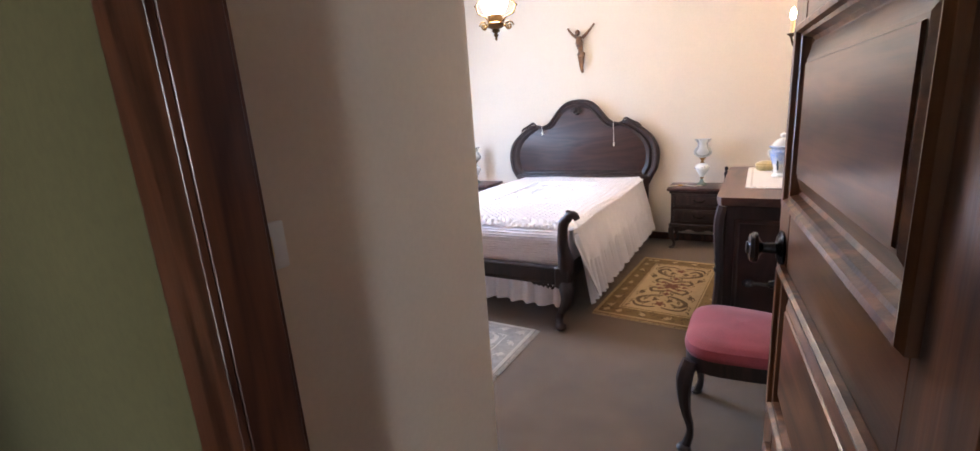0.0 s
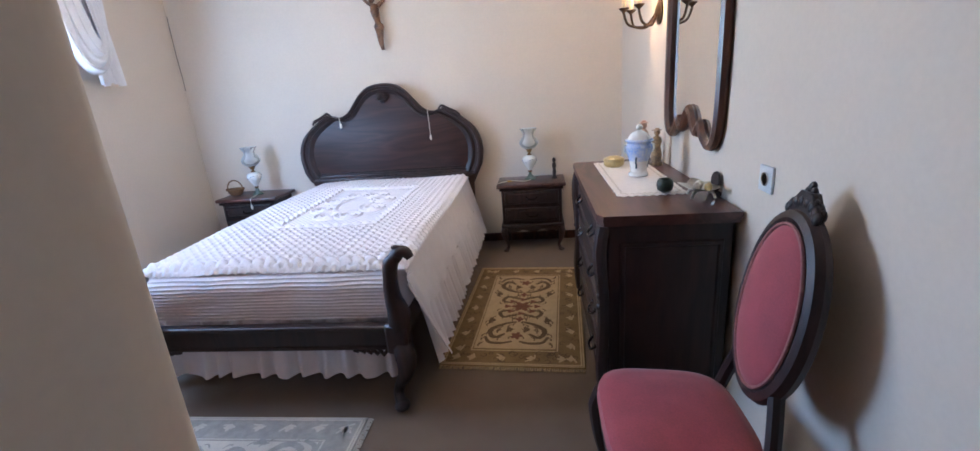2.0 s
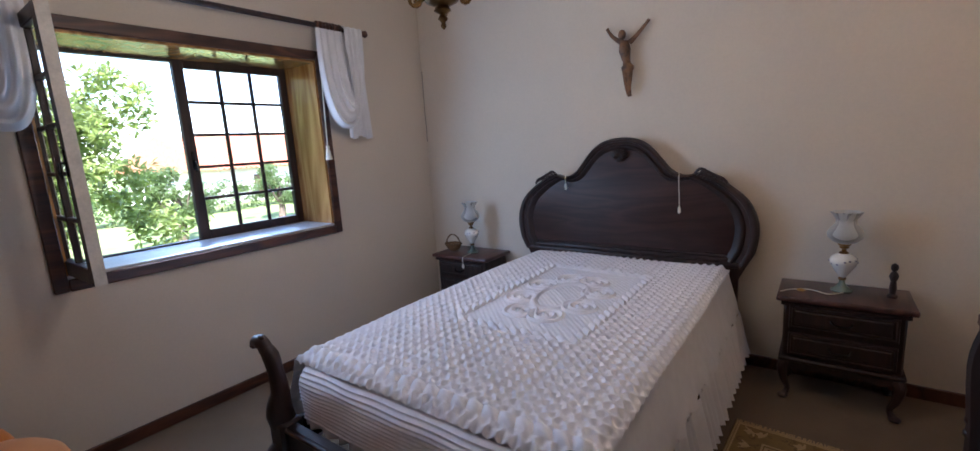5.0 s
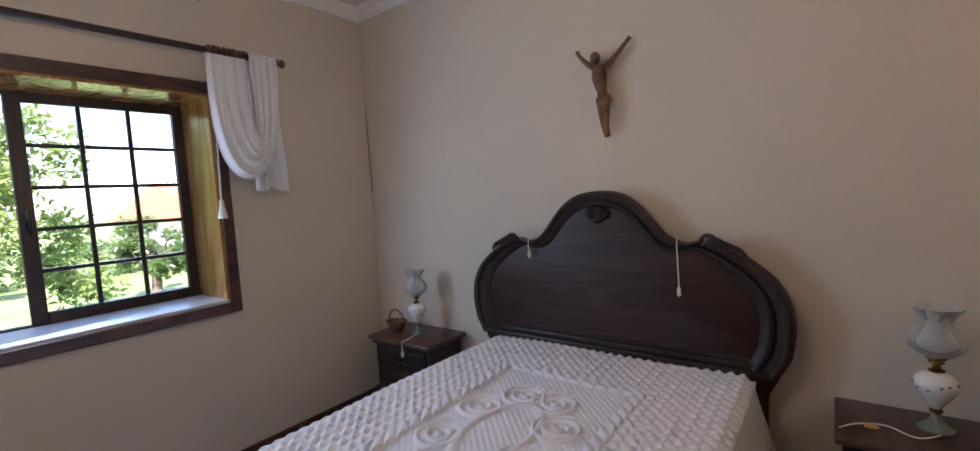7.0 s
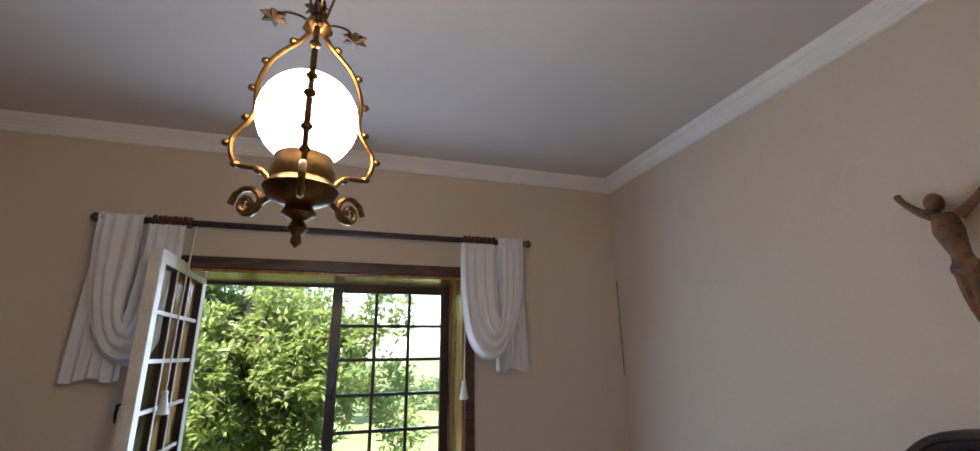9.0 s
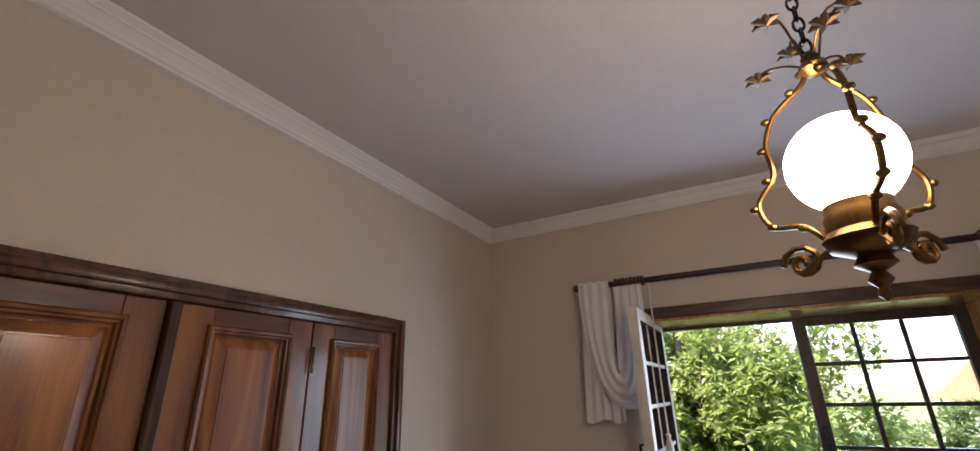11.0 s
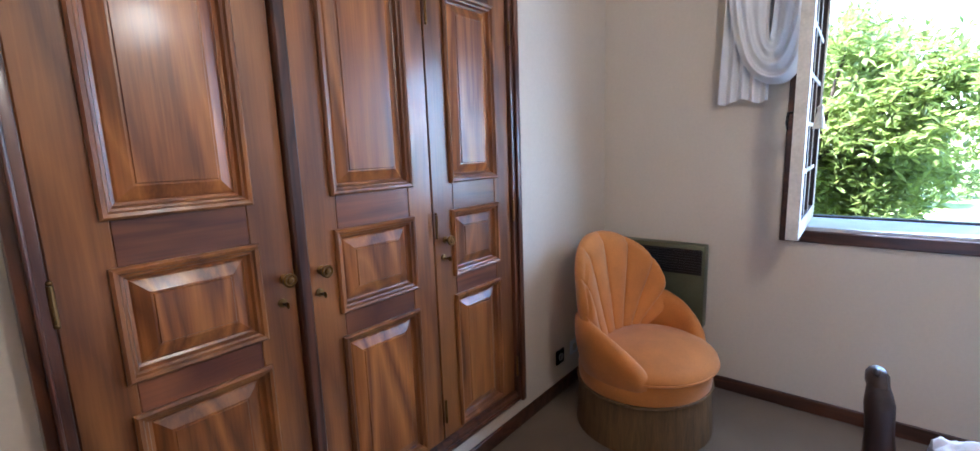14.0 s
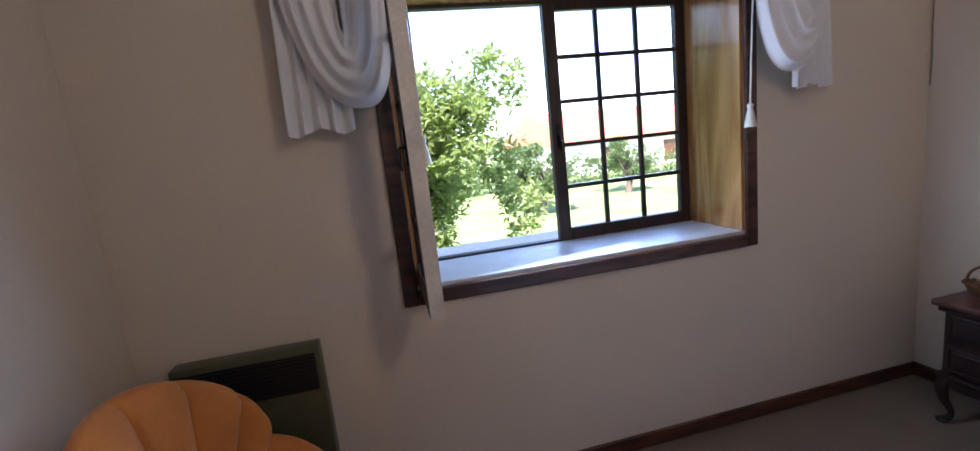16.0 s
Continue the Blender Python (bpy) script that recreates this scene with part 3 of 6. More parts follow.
VOILE = mat("white_voile", (0.74, 0.73, 0.74), 0.9, var=0.05, scale=14, fine=260, bump=0.15)
PORCELAIN = mat("white_porcelain", (0.78, 0.76, 0.72), 0.18, var=0.05, scale=10, bump=0.0)
BLUEPOR = mat("blue_white_porcelain", (0.20, 0.33, 0.68), 0.2, var=0.3, scale=14, second=(0.70, 0.72, 0.74), bump=0.0)
FROST = mat("frosted_glass", (0.56, 0.57, 0.56), 0.45, var=0.10, scale=20, trans=0.55, bump=0.05)
GREENGLASS = mat("green_glass_foot", (0.22, 0.27, 0.22), 0.2, var=0.2, scale=20, trans=0.3)
WHITECORD = mat("cream_cord", (0.70, 0.66, 0.56), 0.8, var=0.1, scale=80, bump=0.3)
PLASTIC = mat("grey_white_plastic", (0.60, 0.62, 0.62), 0.35, var=0.04, bump=0.0)
CARVED = mat("painted_carved_wood", (0.20, 0.09, 0.035), 0.5, var=0.4, scale=22, second=(0.05, 0.03, 0.02), bump=0.4)
GLOBE = mat("lit_opal_glass", (1.0, 0.86, 0.62), 0.3, var=0.02, emit=5.0, bump=0.0)
MIRROR = mat("mirror_silver", (0.92, 0.93, 0.92), 0.02, 1.0, var=0.0, bump=0.0)


# ---- bed ----
BX, BY = -1.565, 2.50
bed = thing("double_bed", (BX, BY, 0), "dark carved wooden double bed with arched headboard and white crochet spread", "bed")
half = [(0.72, 0.30), (0.725, 0.58), (0.765, 0.66), (0.812, 0.75), (0.828, 0.87), (0.812, 0.98), (0.76, 1.075), (0.67, 1.155), (0.585, 1.21), (0.53, 1.238), (0.475, 1.236), (0.43, 1.224), (0.375, 1.232), (0.32, 1.265), (0.265, 1.33), (0.205, 1.40), (0.14, 1.45), (0.07, 1.474), (0.0, 1.48)]
pts = [Vector((x, 0, z)) for x, z in half]
fine = smooth_path(pts[3:], 4)
right = [(p.x, p.z) for p in pts[:3]] + [(p.x, p.z) for p in fine]
outline = right + [(-x, z) for x, z in right[-2::-1]]
HY = 4.71 - BY
hb = part("headboard", prism(bmesh.new(), outline, HY, HY + 0.05, 0.02, 0.012), HEAD, bed, "arched dark wood headboard")
cz = 0.95


def rim_path(k):
    return [(x * k, HY - 0.006, cz + (z - cz) * k) for x, z in outline if z > 0.64]


def rim_band(steps):
    """A shaped band that follows the outline: steps are (scale towards the middle, height over the board)."""
    rows = [rim_path(k) for k, d in steps]
    m = len(rows[0]) - 1
    return surf(bmesh.new(), m, len(steps) - 1, lambda u, v: (lambda p, d: (p[0], p[1] + 0.006 - d, p[2]))(rows[round(v * (len(steps) - 1))][round(u * m)], steps[round(v * (len(steps) - 1))][1]))


part("outer_moulding", rim_band(((0.998, 0.0), (0.995, 0.014), (0.985, 0.022), (0.968, 0.025), (0.952, 0.020), (0.946, 0.009), (0.930, 0.007), (0.918, 0.004))), DARK, hb, "rounded outer bead of the headboard")
part("inner_moulding", rim_band(((0.915, 0.003), (0.908, 0.017), (0.896, 0.022), (0.880, 0.020), (0.868, 0.011), (0.856, 0.009), (0.846, 0.001))), DARK, hb, "hollow inner moulding")
part("lower_moulding", (lambda b: (box(b, -0.735, 0.735, HY - 0.022, HY + 0.011, 0.655, 0.690, 0.008, 2), box(b, -0.70, 0.70, HY - 0.014, HY + 0.011, 0.6905, 0.720, 0.006, 2), box(b, -0.68, 0.68, HY - 0.006, HY + 0.011, 0.7205, 0.740, 0.004), b)[-1])(bmesh.new()), DARK, hb)
bm = bmesh.new()
for i in range(9):
    a = radians(-80 + 20 * i)
    tube(bm, [(0, HY - 0.010, 1.345), (0.03 * math.sin(a), HY - 0.028, 1.345 + 0.035 * math.cos(a)), (0.06 * math.sin(a), HY - 0.014, 1.355 + 0.055 * math.cos(a))], [0.006, 0.011, 0.006], 6)
ball(bm, (0, HY - 0.016, 1.335), 0.020, 1.3, 0.7, 0.8)
part("carved_shell", bm, DARK, hb, "carved shell crest")
for s in (-1, 1):
    bm = bmesh.new()
    for i in range(6):
        t = i / 5
        tube(bm, smooth_path([(s * (0.47 + 0.10 * t), HY - 0.012, 1.225 - 0.035 * t), (s * (0.50 + 0.12 * t), HY - 0.022, 1.262 - 0.05 * t), (s * (0.535 + 0.12 * t), HY - 0.012, 1.255 - 0.08 * t)], 3), 0.009, 6)
    part("carved_leaf", bm, DARK, hb, "carved acanthus leaf on the shoulder")
for s in (-1, 1):
    part("back_leg", B(s * 0.70 - 0.03, s * 0.70 + 0.03, HY + 0.001, HY + 0.05, 0, 0.31, 0.006), DARK, bed)
    pth = smooth_path([(s * 0.64, 0.05, 0.36), (s * 0.660, 0.035, 0.45), (s * 0.640, 0.04, 0.54), (s * 0.642, 0.035, 0.63), (s * 0.655, 0.03, 0.70), (s * 0.690, 0.025, 0.735), (s * 0.712, 0.02, 0.760)], 4)
    bm = tube(bmesh.new(), pth, lerp_list([0.05, 0.055, 0.038, 0.032, 0.034, 0.026, 0.014], len(pth)), 10)
    head = smooth_path([(s * 0.668, 0.028, 0.728), (s * 0.700, 0.022, 0.752), (s * 0.732, 0.016, 0.752), (s * 0.750, 0.012, 0.728)], 4)
    tube(bm, head, lerp_list([0.024, 0.030, 0.024, 0.017], len(head)), 10, 0.85)
    ball(bm, (s * 0.690, 0.020, 0.774), 0.014, 1.5, 0.7, 0.8)
    box(bm, s * 0.64 - 0.05, s * 0.64 + 0.05, -0.005, 0.095, 0.27, 0.42, 0.012)
    post = part("foot_post", bm, DARK, bed, "carved S-shaped foot post")
    leg = smooth_path([(s * 0.65, 0.04, 0.30), (s * 0.675, 0.0, 0.25), (s * 0.665, -0.005, 0.18), (s * 0.625, 0.02, 0.11), (s * 0.61, 0.015, 0.06), (s * 0.63, -0.02, 0.025)], 4)
    bm = tube(bmesh.new(), leg, lerp_list([0.05, 0.048, 0.036, 0.025, 0.024, 0.026], len(leg)), 10)
    ball(bm, (s * 0.635, -0.025, 0.024), 0.036, 1, 1.2, 0.66)
    part("leg", bm, DARK, bed, "cabriole leg with scrolled foot")
bm = B(-0.60, 0.60, 0.02, 0.07, 0.285, 0.405, 0.008)
tube(bm, [(-0.60, 0.02, 0.395), (0.60, 0.02, 0.395)], 0.013, 8)
tube(bm, [(-0.60, 0.02, 0.297), (0.60, 0.02, 0.297)], 0.010, 8)
part("foot_rail", bm, DARK, bed, "moulded dark foot rail")
for s in (-1, 1):
    bm = bmesh.new()
    for i in range(5):
        tube(bm, [(s * (0.59 - 0.035 * i), 0.018, 0.29), (s * (0.57 - 0.03 * i), 0.012, 0.265 + 0.005 * i), (s * (0.55 - 0.03 * i), 0.02, 0.285)], 0.010, 6)
    part("carved_bracket", bm, DARK, bed)
    part("side_rail", B(s * 0.62, s * 0.65, 0.09, HY, 0.28, 0.40, 0.004), DARK, bed)
part("mattress", B(-0.66, 0.66, 0.16, HY - 0.01, 0.38, 0.62, 0.05, 4), SKIRT, bed, "white mattress under the spread")

MW, ML0, ML1, MZ = 0.685, 0.14, HY - 0.02, 0.655
spread = thing("bedspread", (BX, BY, MZ), "white popcorn crochet bedspread with raised central medallion and frilled edge", "bedspread")


def crochet_height(x, y):
    """Raised lattice, rope border and scroll medallion."""
    px, py = abs(x), (y - 1.30)
    if px < 0.30 and abs(py) < 0.50:
        h = 0.0025 * (0.5 + 0.5 * math.sin((x + y) * 200))
        for k in range(8):
            a = k * math.pi / 4 + 0.39
            dx, dy = x - 0.185 * math.cos(a), py - 0.31 * math.sin(a)
            r = math.hypot(dx, dy)
            if r < 0.10:
                h = max(h, 0.013 * max(0, math.cos(2 * math.pi * (r + 0.006 * math.atan2(dy, dx)) / 0.038)) ** 0.6)
        r = math.hypot(x / 0.12, py / 0.22)
        if 0.85 < r < 1.15:
            h = max(h, 0.012 * (1 - abs(r - 1) / 0.15) ** 0.5)
        return h
    if abs(px - 0.322) < 0.022 and abs(py) < 0.545 or abs(abs(py) - 0.522) < 0.022 and px < 0.345:
        return 0.019 * abs(math.sin((x + y) * 52)) ** 0.6
    if abs(y - ML0 - 0.07) < 0.028:
        return 0.023 * abs(math.sin(x * 50 + (y - ML0) * 26)) ** 0.55 * (1 - (abs(y - ML0 - 0.07) / 0.03) ** 2) ** 0.5
    a, b = abs(math.cos((x + y) * 64)), abs(math.cos((x - y) * 64))
    return 0.013 * (1 - (a * b) ** 1.3) + 0.003 * math.sin(x * 140)


def top_point(u, v):
    x, y = -MW + 2 * MW * u, ML0 + (ML1 - ML0) * v
    e = min(MW - abs(x), y - ML0)
    fall = -0.035 * max(0, 1 - e / 0.06) ** 2
    return (x, y, crochet_height(x, y) + fall + 0.012 * noise.noise((x * 2, y * 2, 1)))


part("spread_top", surf(bmesh.new(), 300, 460, top_point), CROCHET, spread, "diamond lattice crochet top")
part("foot_drop", surf(bmesh.new(), 90, 80, lambda u, v: (-0.60 * (1 - 0.02 * v) + 1.20 * u * (1 - 0.02 * v), ML0 - 0.045 * math.sin(min(1, v * 3) * 1.57) + 0.006 * abs(math.sin(v * 13 * math.pi)) - 0.01 * noise.noise((u * 6, v * 2, 4)), -0.032 - 0.215 * v)), CROCHET, spread, "ribbed crochet drop at the foot")
part("foot_frill", surf(bmesh.new(), 160, 6, lambda u, v: (-0.59 + 1.18 * u, ML0 - 0.035 + 0.010 * math.sin(u * 90 + 3 * noise.noise((u * 9, 0, 0))) * (0.3 + v), -0.235 - 0.05 * v)), CROCHET, spread, "gathered crochet edge")
for s in (-1, 1):
    part("side_drop", surf(bmesh.new(), 240, 60, lambda u, v: (s * (MW - 0.006 + 0.070 * v ** 1.3 + 0.009 * math.sin(u * 62 + 3 * noise.noise((u * 9, 0, s))) * v ** 3 + 0.012 * noise.noise((u * 7, v, 2 + s)) + 0.0045 * abs(math.sin(v * 16 * math.pi)) * max(0, 1 - u / 0.16)), ML0 - 0.03 * v * (1 - u) + (ML1 - ML0) * u, -0.026 - 0.244 * v)), SKIRT, spread, "white cotton side drop, ribbed near the foot")
    part("side_frill", surf(bmesh.new(), 420, 14, lambda u, v: (s * (MW + 0.060 + 0.045 * v + (0.005 + 0.020 * v) * math.sin(u * 175 + 6 * noise.noise((u * 14, 0, s))) + 0.012 * v * noise.noise((u * 30, v, s))), ML0 - 0.02 + (ML1 - ML0 + 0.02) * u, -0.255 - 0.255 * v - 0.014 * v * noise.noise((u * 24, 3, s)))), SKIRT, spread, "gathered cotton frill")
part("corner_fold", surf(bmesh.new(), 16, 16, lambda u, v: (0.70 + 0.10 * v + 0.06 * u * v + 0.01 * math.sin(u * 9), 0.16 - 0.10 * u + 0.03 * v, -0.04 - 0.37 * v - 0.03 * u)), SKIRT, spread, "hanging corner fold")
skirt = thing("bed_valance", (BX, BY, 0.09), "white gathered cotton valance below the bed rail", "valance")
part("front_frill", surf(bmesh.new(), 220, 8, lambda u, v: (-0.60 + 1.22 * u, 0.10 - 0.03 * v + (0.006 + 0.016 * v) * math.sin(u * 70 + 5 * noise.noise((u * 8, 1, 0))), 0.24 - (0.215 + 0.02 * noise.noise((u * 9, 2, 0))) * v)), SKIRT, skirt)
for x, z0, n in ((-0.40, 1.22, 0.045), (0.385, 1.235, 0.205)):
    cord = thing("pull_switch", (BX + x, BY + HY - 0.01, z0), "cream electric cord switch hanging over the headboard", "cord switch", group="cord switches")
    part("cord", tube(bmesh.new(), [(0, 0.02, 0.016), (0, -0.012, 0.016), (0, -0.02, -0.02), (0.004, -0.018, -n)], 0.003, 6), WHITECORD, cord)
    part("pendant_switch", lathe(bmesh.new(), [(0.004, -n - 0.045), (0.010, -n - 0.035), (0.009, -n - 0.01), (0.004, -n)], 10, (0.004, -0.018, 0)), WHITECORD, cord)


# ---- bedside tables and their things ----
def cabriole(bm, x, y, h, sx, sy, r=0.026):
    p = smooth_path([(x, y, h), (x + sx * 0.018, y + sy * 0.018, h * 0.8), (x + sx * 0.012, y + sy * 0.012, h * 0.5), (x - sx * 0.008, y - sy * 0.008, h * 0.22), (x + sx * 0.008, y + sy * 0.008, 0.012)], 4)
    tube(bm, p, lerp_list([r, r * 1.1, r * 0.75, r * 0.5, r * 0.7], len(p)), 8)
    ball(bm, (x + sx * 0.012, y + sy * 0.012, 0.014), r * 0.95, 1.1, 1.1, 0.55, 10, 6)
    return bm


def nightstand(at, label):
    t = thing("nightstand", at, label, "nightstand", group="nightstands")
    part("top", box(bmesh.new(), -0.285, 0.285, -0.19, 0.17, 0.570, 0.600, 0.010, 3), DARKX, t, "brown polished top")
    bm = B(-0.25, 0.25, -0.155, 0.155, 0.25, 0.569, 0.010)
    tube(bm, [(-0.262, -0.162, 0.555), (0.262, -0.162, 0.555)], 0.012, 6)
    box(bm, -0.265, 0.265, -0.17, 0.158, 0.225, 0.252, 0.008)
    part("body", bm, DARK, t)
    for z0 in (0.27, 0.42):
        bm = bmesh.new()
        relief(bm, -0.225, 0.225, z0, z0 + 0.125, [(0, 0.155), (0.004, 0.172), (0.012, 0.174), (0.016, 0.166), (0.024, 0.166), (0.03, 0.172)], -1)
        d = part("drawer", bm, DARK, t, smooth=False)
        bm = tube(bmesh.new(), smooth_path([(-0.045, -0.172, z0 + 0.07), (-0.03, -0.19, z0 + 0.055), (0.03, -0.19, z0 + 0.055), (0.045, -0.172, z0 + 0.07)], 3), 0.005, 6)
        part("drawer_pull", bm, BLACKMETAL, d, "dark metal bail pull")
    bm = bmesh.new()
    n = 16
    surf(bm, n, 2, lambda u, v: (-0.24 + 0.48 * u, -0.158, 0.226 - v * (0.02 + 0.025 * abs(math.sin(u * 3 * math.pi)))))
    part("apron", bm, DARK, t, "scalloped apron")
    for sx in (-1, 1):
        for sy in (-1, 1):
            part("leg", cabriole(bmesh.new(), sx * 0.225, sy * 0.13, 0.235, sx, sy), DARK, t)
    return t


nightstand((-0.335, 4.635, 0), "dark carved two-drawer nightstand holding a lamp and statuette")
nightstand((-2.845, 4.635, 0), "dark carved two-drawer nightstand holding a lamp and basket")


def oil_lamp(at, label):
    t = thing("table_lamp", at, label, "table lamp", group="bedside lamps")
    part("foot", lathe(bmesh.new(), [(0.048, 0), (0.050, 0.008), (0.036, 0.016), (0.022, 0.030), (0.014, 0.046), (0.012, 0.062)], 24), GREENGLASS, t, "green-grey glass foot")
    part("stem_ring", lathe(bmesh.new(), [(0.012, 0.061), (0.018, 0.066), (0.018, 0.073), (0.012, 0.079)], 18), BRASS, t, "brass stem ring")
    part("font", lathe(bmesh.new(), [(0.013, 0.078), (0.024, 0.094), (0.042, 0.122), (0.057, 0.148), (0.062, 0.168), (0.054, 0.188), (0.036, 0.202), (0.020, 0.208)], 28), PORCELAIN, t, "white painted porcelain body")
    bm = bmesh.new()
    rr = random.Random(5)
    for i in range(14):
        a, z = i * 2.4, 0.130 + 0.05 * rr.random()
        r = 0.0605 - max(0, 0.166 - z) * 0.45 - max(0, z - 0.166) * 0.3
        ball(bm, (r * math.cos(a), r * math.sin(a), z), 0.007, 1, 1, 0.6, 6, 4)
    part("painted_decor", bm, mat("painted_blue_flowers", (0.12, 0.12, 0.2), 0.4, var=0.4, scale=50), t, "dark blue painted flowers")["kind"] = "stuff"
    part("collar", lathe(bmesh.new(), [(0.021, 0.206), (0.023, 0.212), (0.011, 0.220), (0.010, 0.230), (0.022, 0.238), (0.020, 0.246), (0.030, 0.254), (0.028, 0.262)], 20), BRASS, t, "brass collar")
    bm = bmesh.new()
    prof = [(0.027, 0.260), (0.052, 0.270), (0.074, 0.292), (0.079, 0.316), (0.066, 0.342), (0.046, 0.366), (0.043, 0.388), (0.066, 0.430)]
    n = 32
    rings = [[bm.verts.new((r * (1 + (0.10 * math.cos(8 * 2 * math.pi * i / n) if k == 7 else 0.02 * math.cos(8 * 2 * math.pi * i / n))) * math.cos(2 * math.pi * i / n), r * (1 + (0.10 * math.cos(8 * 2 * math.pi * i / n) if k == 7 else 0)) * math.sin(2 * math.pi * i / n), z)) for i in range(n)] for k, (r, z) in enumerate(prof)]
    for a, b in zip(rings, rings[1:]):
        for i in range(n):
            bm.faces.new((a[i], a[(i + 1) % n], b[(i + 1) % n], b[i]))
    part("shade", bm, FROST, t, "frosted glass tulip shade with ruffled rim")
    return t


oil_lamp((-0.340, 4.66, 0.60), "frosted glass and porcelain oil-style lamp on nightstand")
oil_lamp((-2.82, 4.62, 0.60), "frosted glass and porcelain oil-style lamp beside a basket")
bm = lathe(bmesh.new(), [(0.022, 0), (0.022, 0.012), (0.012, 0.02), (0.016, 0.05), (0.012, 0.085), (0.020, 0.11), (0.014, 0.13), (0.008, 0.135), (0.016, 0.15), (0.014, 0.17), (0.004, 0.178)], 12)
st = new("statuette", mesh("statuette", bm, DARK, True))
st.location = (-0.135, 4.64, 0.60)
tagged(st, "small dark carved standing figure on the nightstand", "statuette")
bk = thing("wicker_basket", (-3.03, 4.62, 0.60), "small brown wicker basket with arched handle", "basket")
WICK = mat("brown_wicker", (0.16, 0.08, 0.03), 0.7, var=0.5, scale=60, fine=200, bump=0.8)
bm = bmesh.new()
lathe(bm, [(0.040, 0.002), (0.062, 0.02), (0.078, 0.055), (0.080, 0.062), (0.072, 0.060), (0.056, 0.025), (0.03, 0.012)], 24, ay=0.75)
part("bowl", bm, WICK, bk)
part("handle", tube(bmesh.new(), [(0.075 * math.cos(a), 0, 0.055 + 0.085 * math.sin(a)) for a in np.linspace(0, math.pi, 14)], 0.006, 6), WICK, bk)
part("woven_rim", tube(bmesh.new(), [(0.079 * math.cos(a), 0.06 * math.sin(a), 0.060 + 0.003 * math.sin(20 * a)) for a in np.linspace(0, 2 * math.pi, 40)], 0.006, 6), WICK, bk)
for x, y, pts in ((-0.335, 4.635, [(0.02, 0.0), (-0.06, -0.08), (-0.14, -0.03), (-0.22, -0.06), (-0.27, -0.12)]), (-2.845, 4.635, [(0.03, -0.03), (0.05, -0.10), (0.06, -0.17), (0.06, -0.19)])):
    c = thing("lamp_flex", (x, y, 0.603), "cream lamp flex lying across the nightstand", "cable", group="lamp flexes")
    path = [(a, b, 0.002) for a, b in pts]
    if x < -1:
        path += [(0.06, -0.197, -0.02), (0.062, -0.198, -0.08)]
    part("flex", tube(bmesh.new(), smooth_path(path, 5), 0.0028, 6), WHITECORD, c)
    e = path[-1]
    part("inline_switch", ball(bmesh.new(), (e[0] + (0.09 if x > -1 else 0), e[1] + (0.05 if x > -1 else 0), e[2] + 0.004), 0.016, 1.4 if x > -1 else 0.6, 0.7, 0.5 if x > -1 else 1.4, 10, 6), mat("amber_plastic", (0.55, 0.30, 0.06), 0.4, var=0.1) if x > -1 else WHITECORD, c)

# ---- crucifix figure on the wall ----
cr = bmesh.new()
o = Vector((-1.535, 4.80, 1.97))


def cp(x, z, d=0.03):
    return (o.x + x, o.y - d, o.z + z)


tube(cr, smooth_path([cp(-0.015, 0.125), cp(-0.01, 0.07, 0.04), cp(0.0, 0.0, 0.035), cp(0.005, -0.04, 0.035)], 4), lerp_list([0.030, 0.040, 0.026, 0.034], 13), 10, 0.8)
tube(cr, smooth_path([cp(-0.03, 0.12), cp(-0.08, 0.155), cp(-0.12, 0.20, 0.02), cp(-0.135, 0.225, 0.012)], 4), lerp_list([0.019, 0.013, 0.010, 0.011], 13), 8)
tube(cr, smooth_path([cp(0.02, 0.115), cp(0.07, 0.155), cp(0.12, 0.21, 0.02), cp(0.14, 0.235, 0.012)], 4), lerp_list([0.019, 0.013, 0.010, 0.011], 13), 8)
ball(cr, cp(-0.025, 0.165, 0.045), 0.028, 0.9, 1, 1.15)
for s in (-1, 1):
    tube(cr, smooth_path([cp(0.004 + s * 0.016, -0.05), cp(0.012 + s * 0.012, -0.11, 0.05), cp(0.006 + s * 0.008, -0.17, 0.03), cp(0.014 + s * 0.004, -0.225, 0.02)], 4), lerp_list([0.022, 0.018, 0.013, 0.010], 13), 8)
ball(cr, cp(0.008, -0.045, 0.038), 0.042, 1, 0.7, 0.8)
tagged(new("crucifix_figure", mesh("crucifix_figure", cr, CARVED, True)), "carved painted wooden figure mounted on the wall", "sculpture")

# Thin tube traces a crack in the wall corner; no cable runs here.
ca = thing("wall_crack_line", (WEST + 0.012, NORTH - 0.010, 1.55), "thin grey line of a crack down the wall corner", "cable")
part("cable", tube(bmesh.new(), [(0, 0, 0), (0.003, 0, 0.12), (-0.002, 0, 0.3), (0.002, 0, 0.62)], 0.003, 6), mat("grey_crack_line", (0.20, 0.18, 0.16), 0.6, var=0.1), ca)

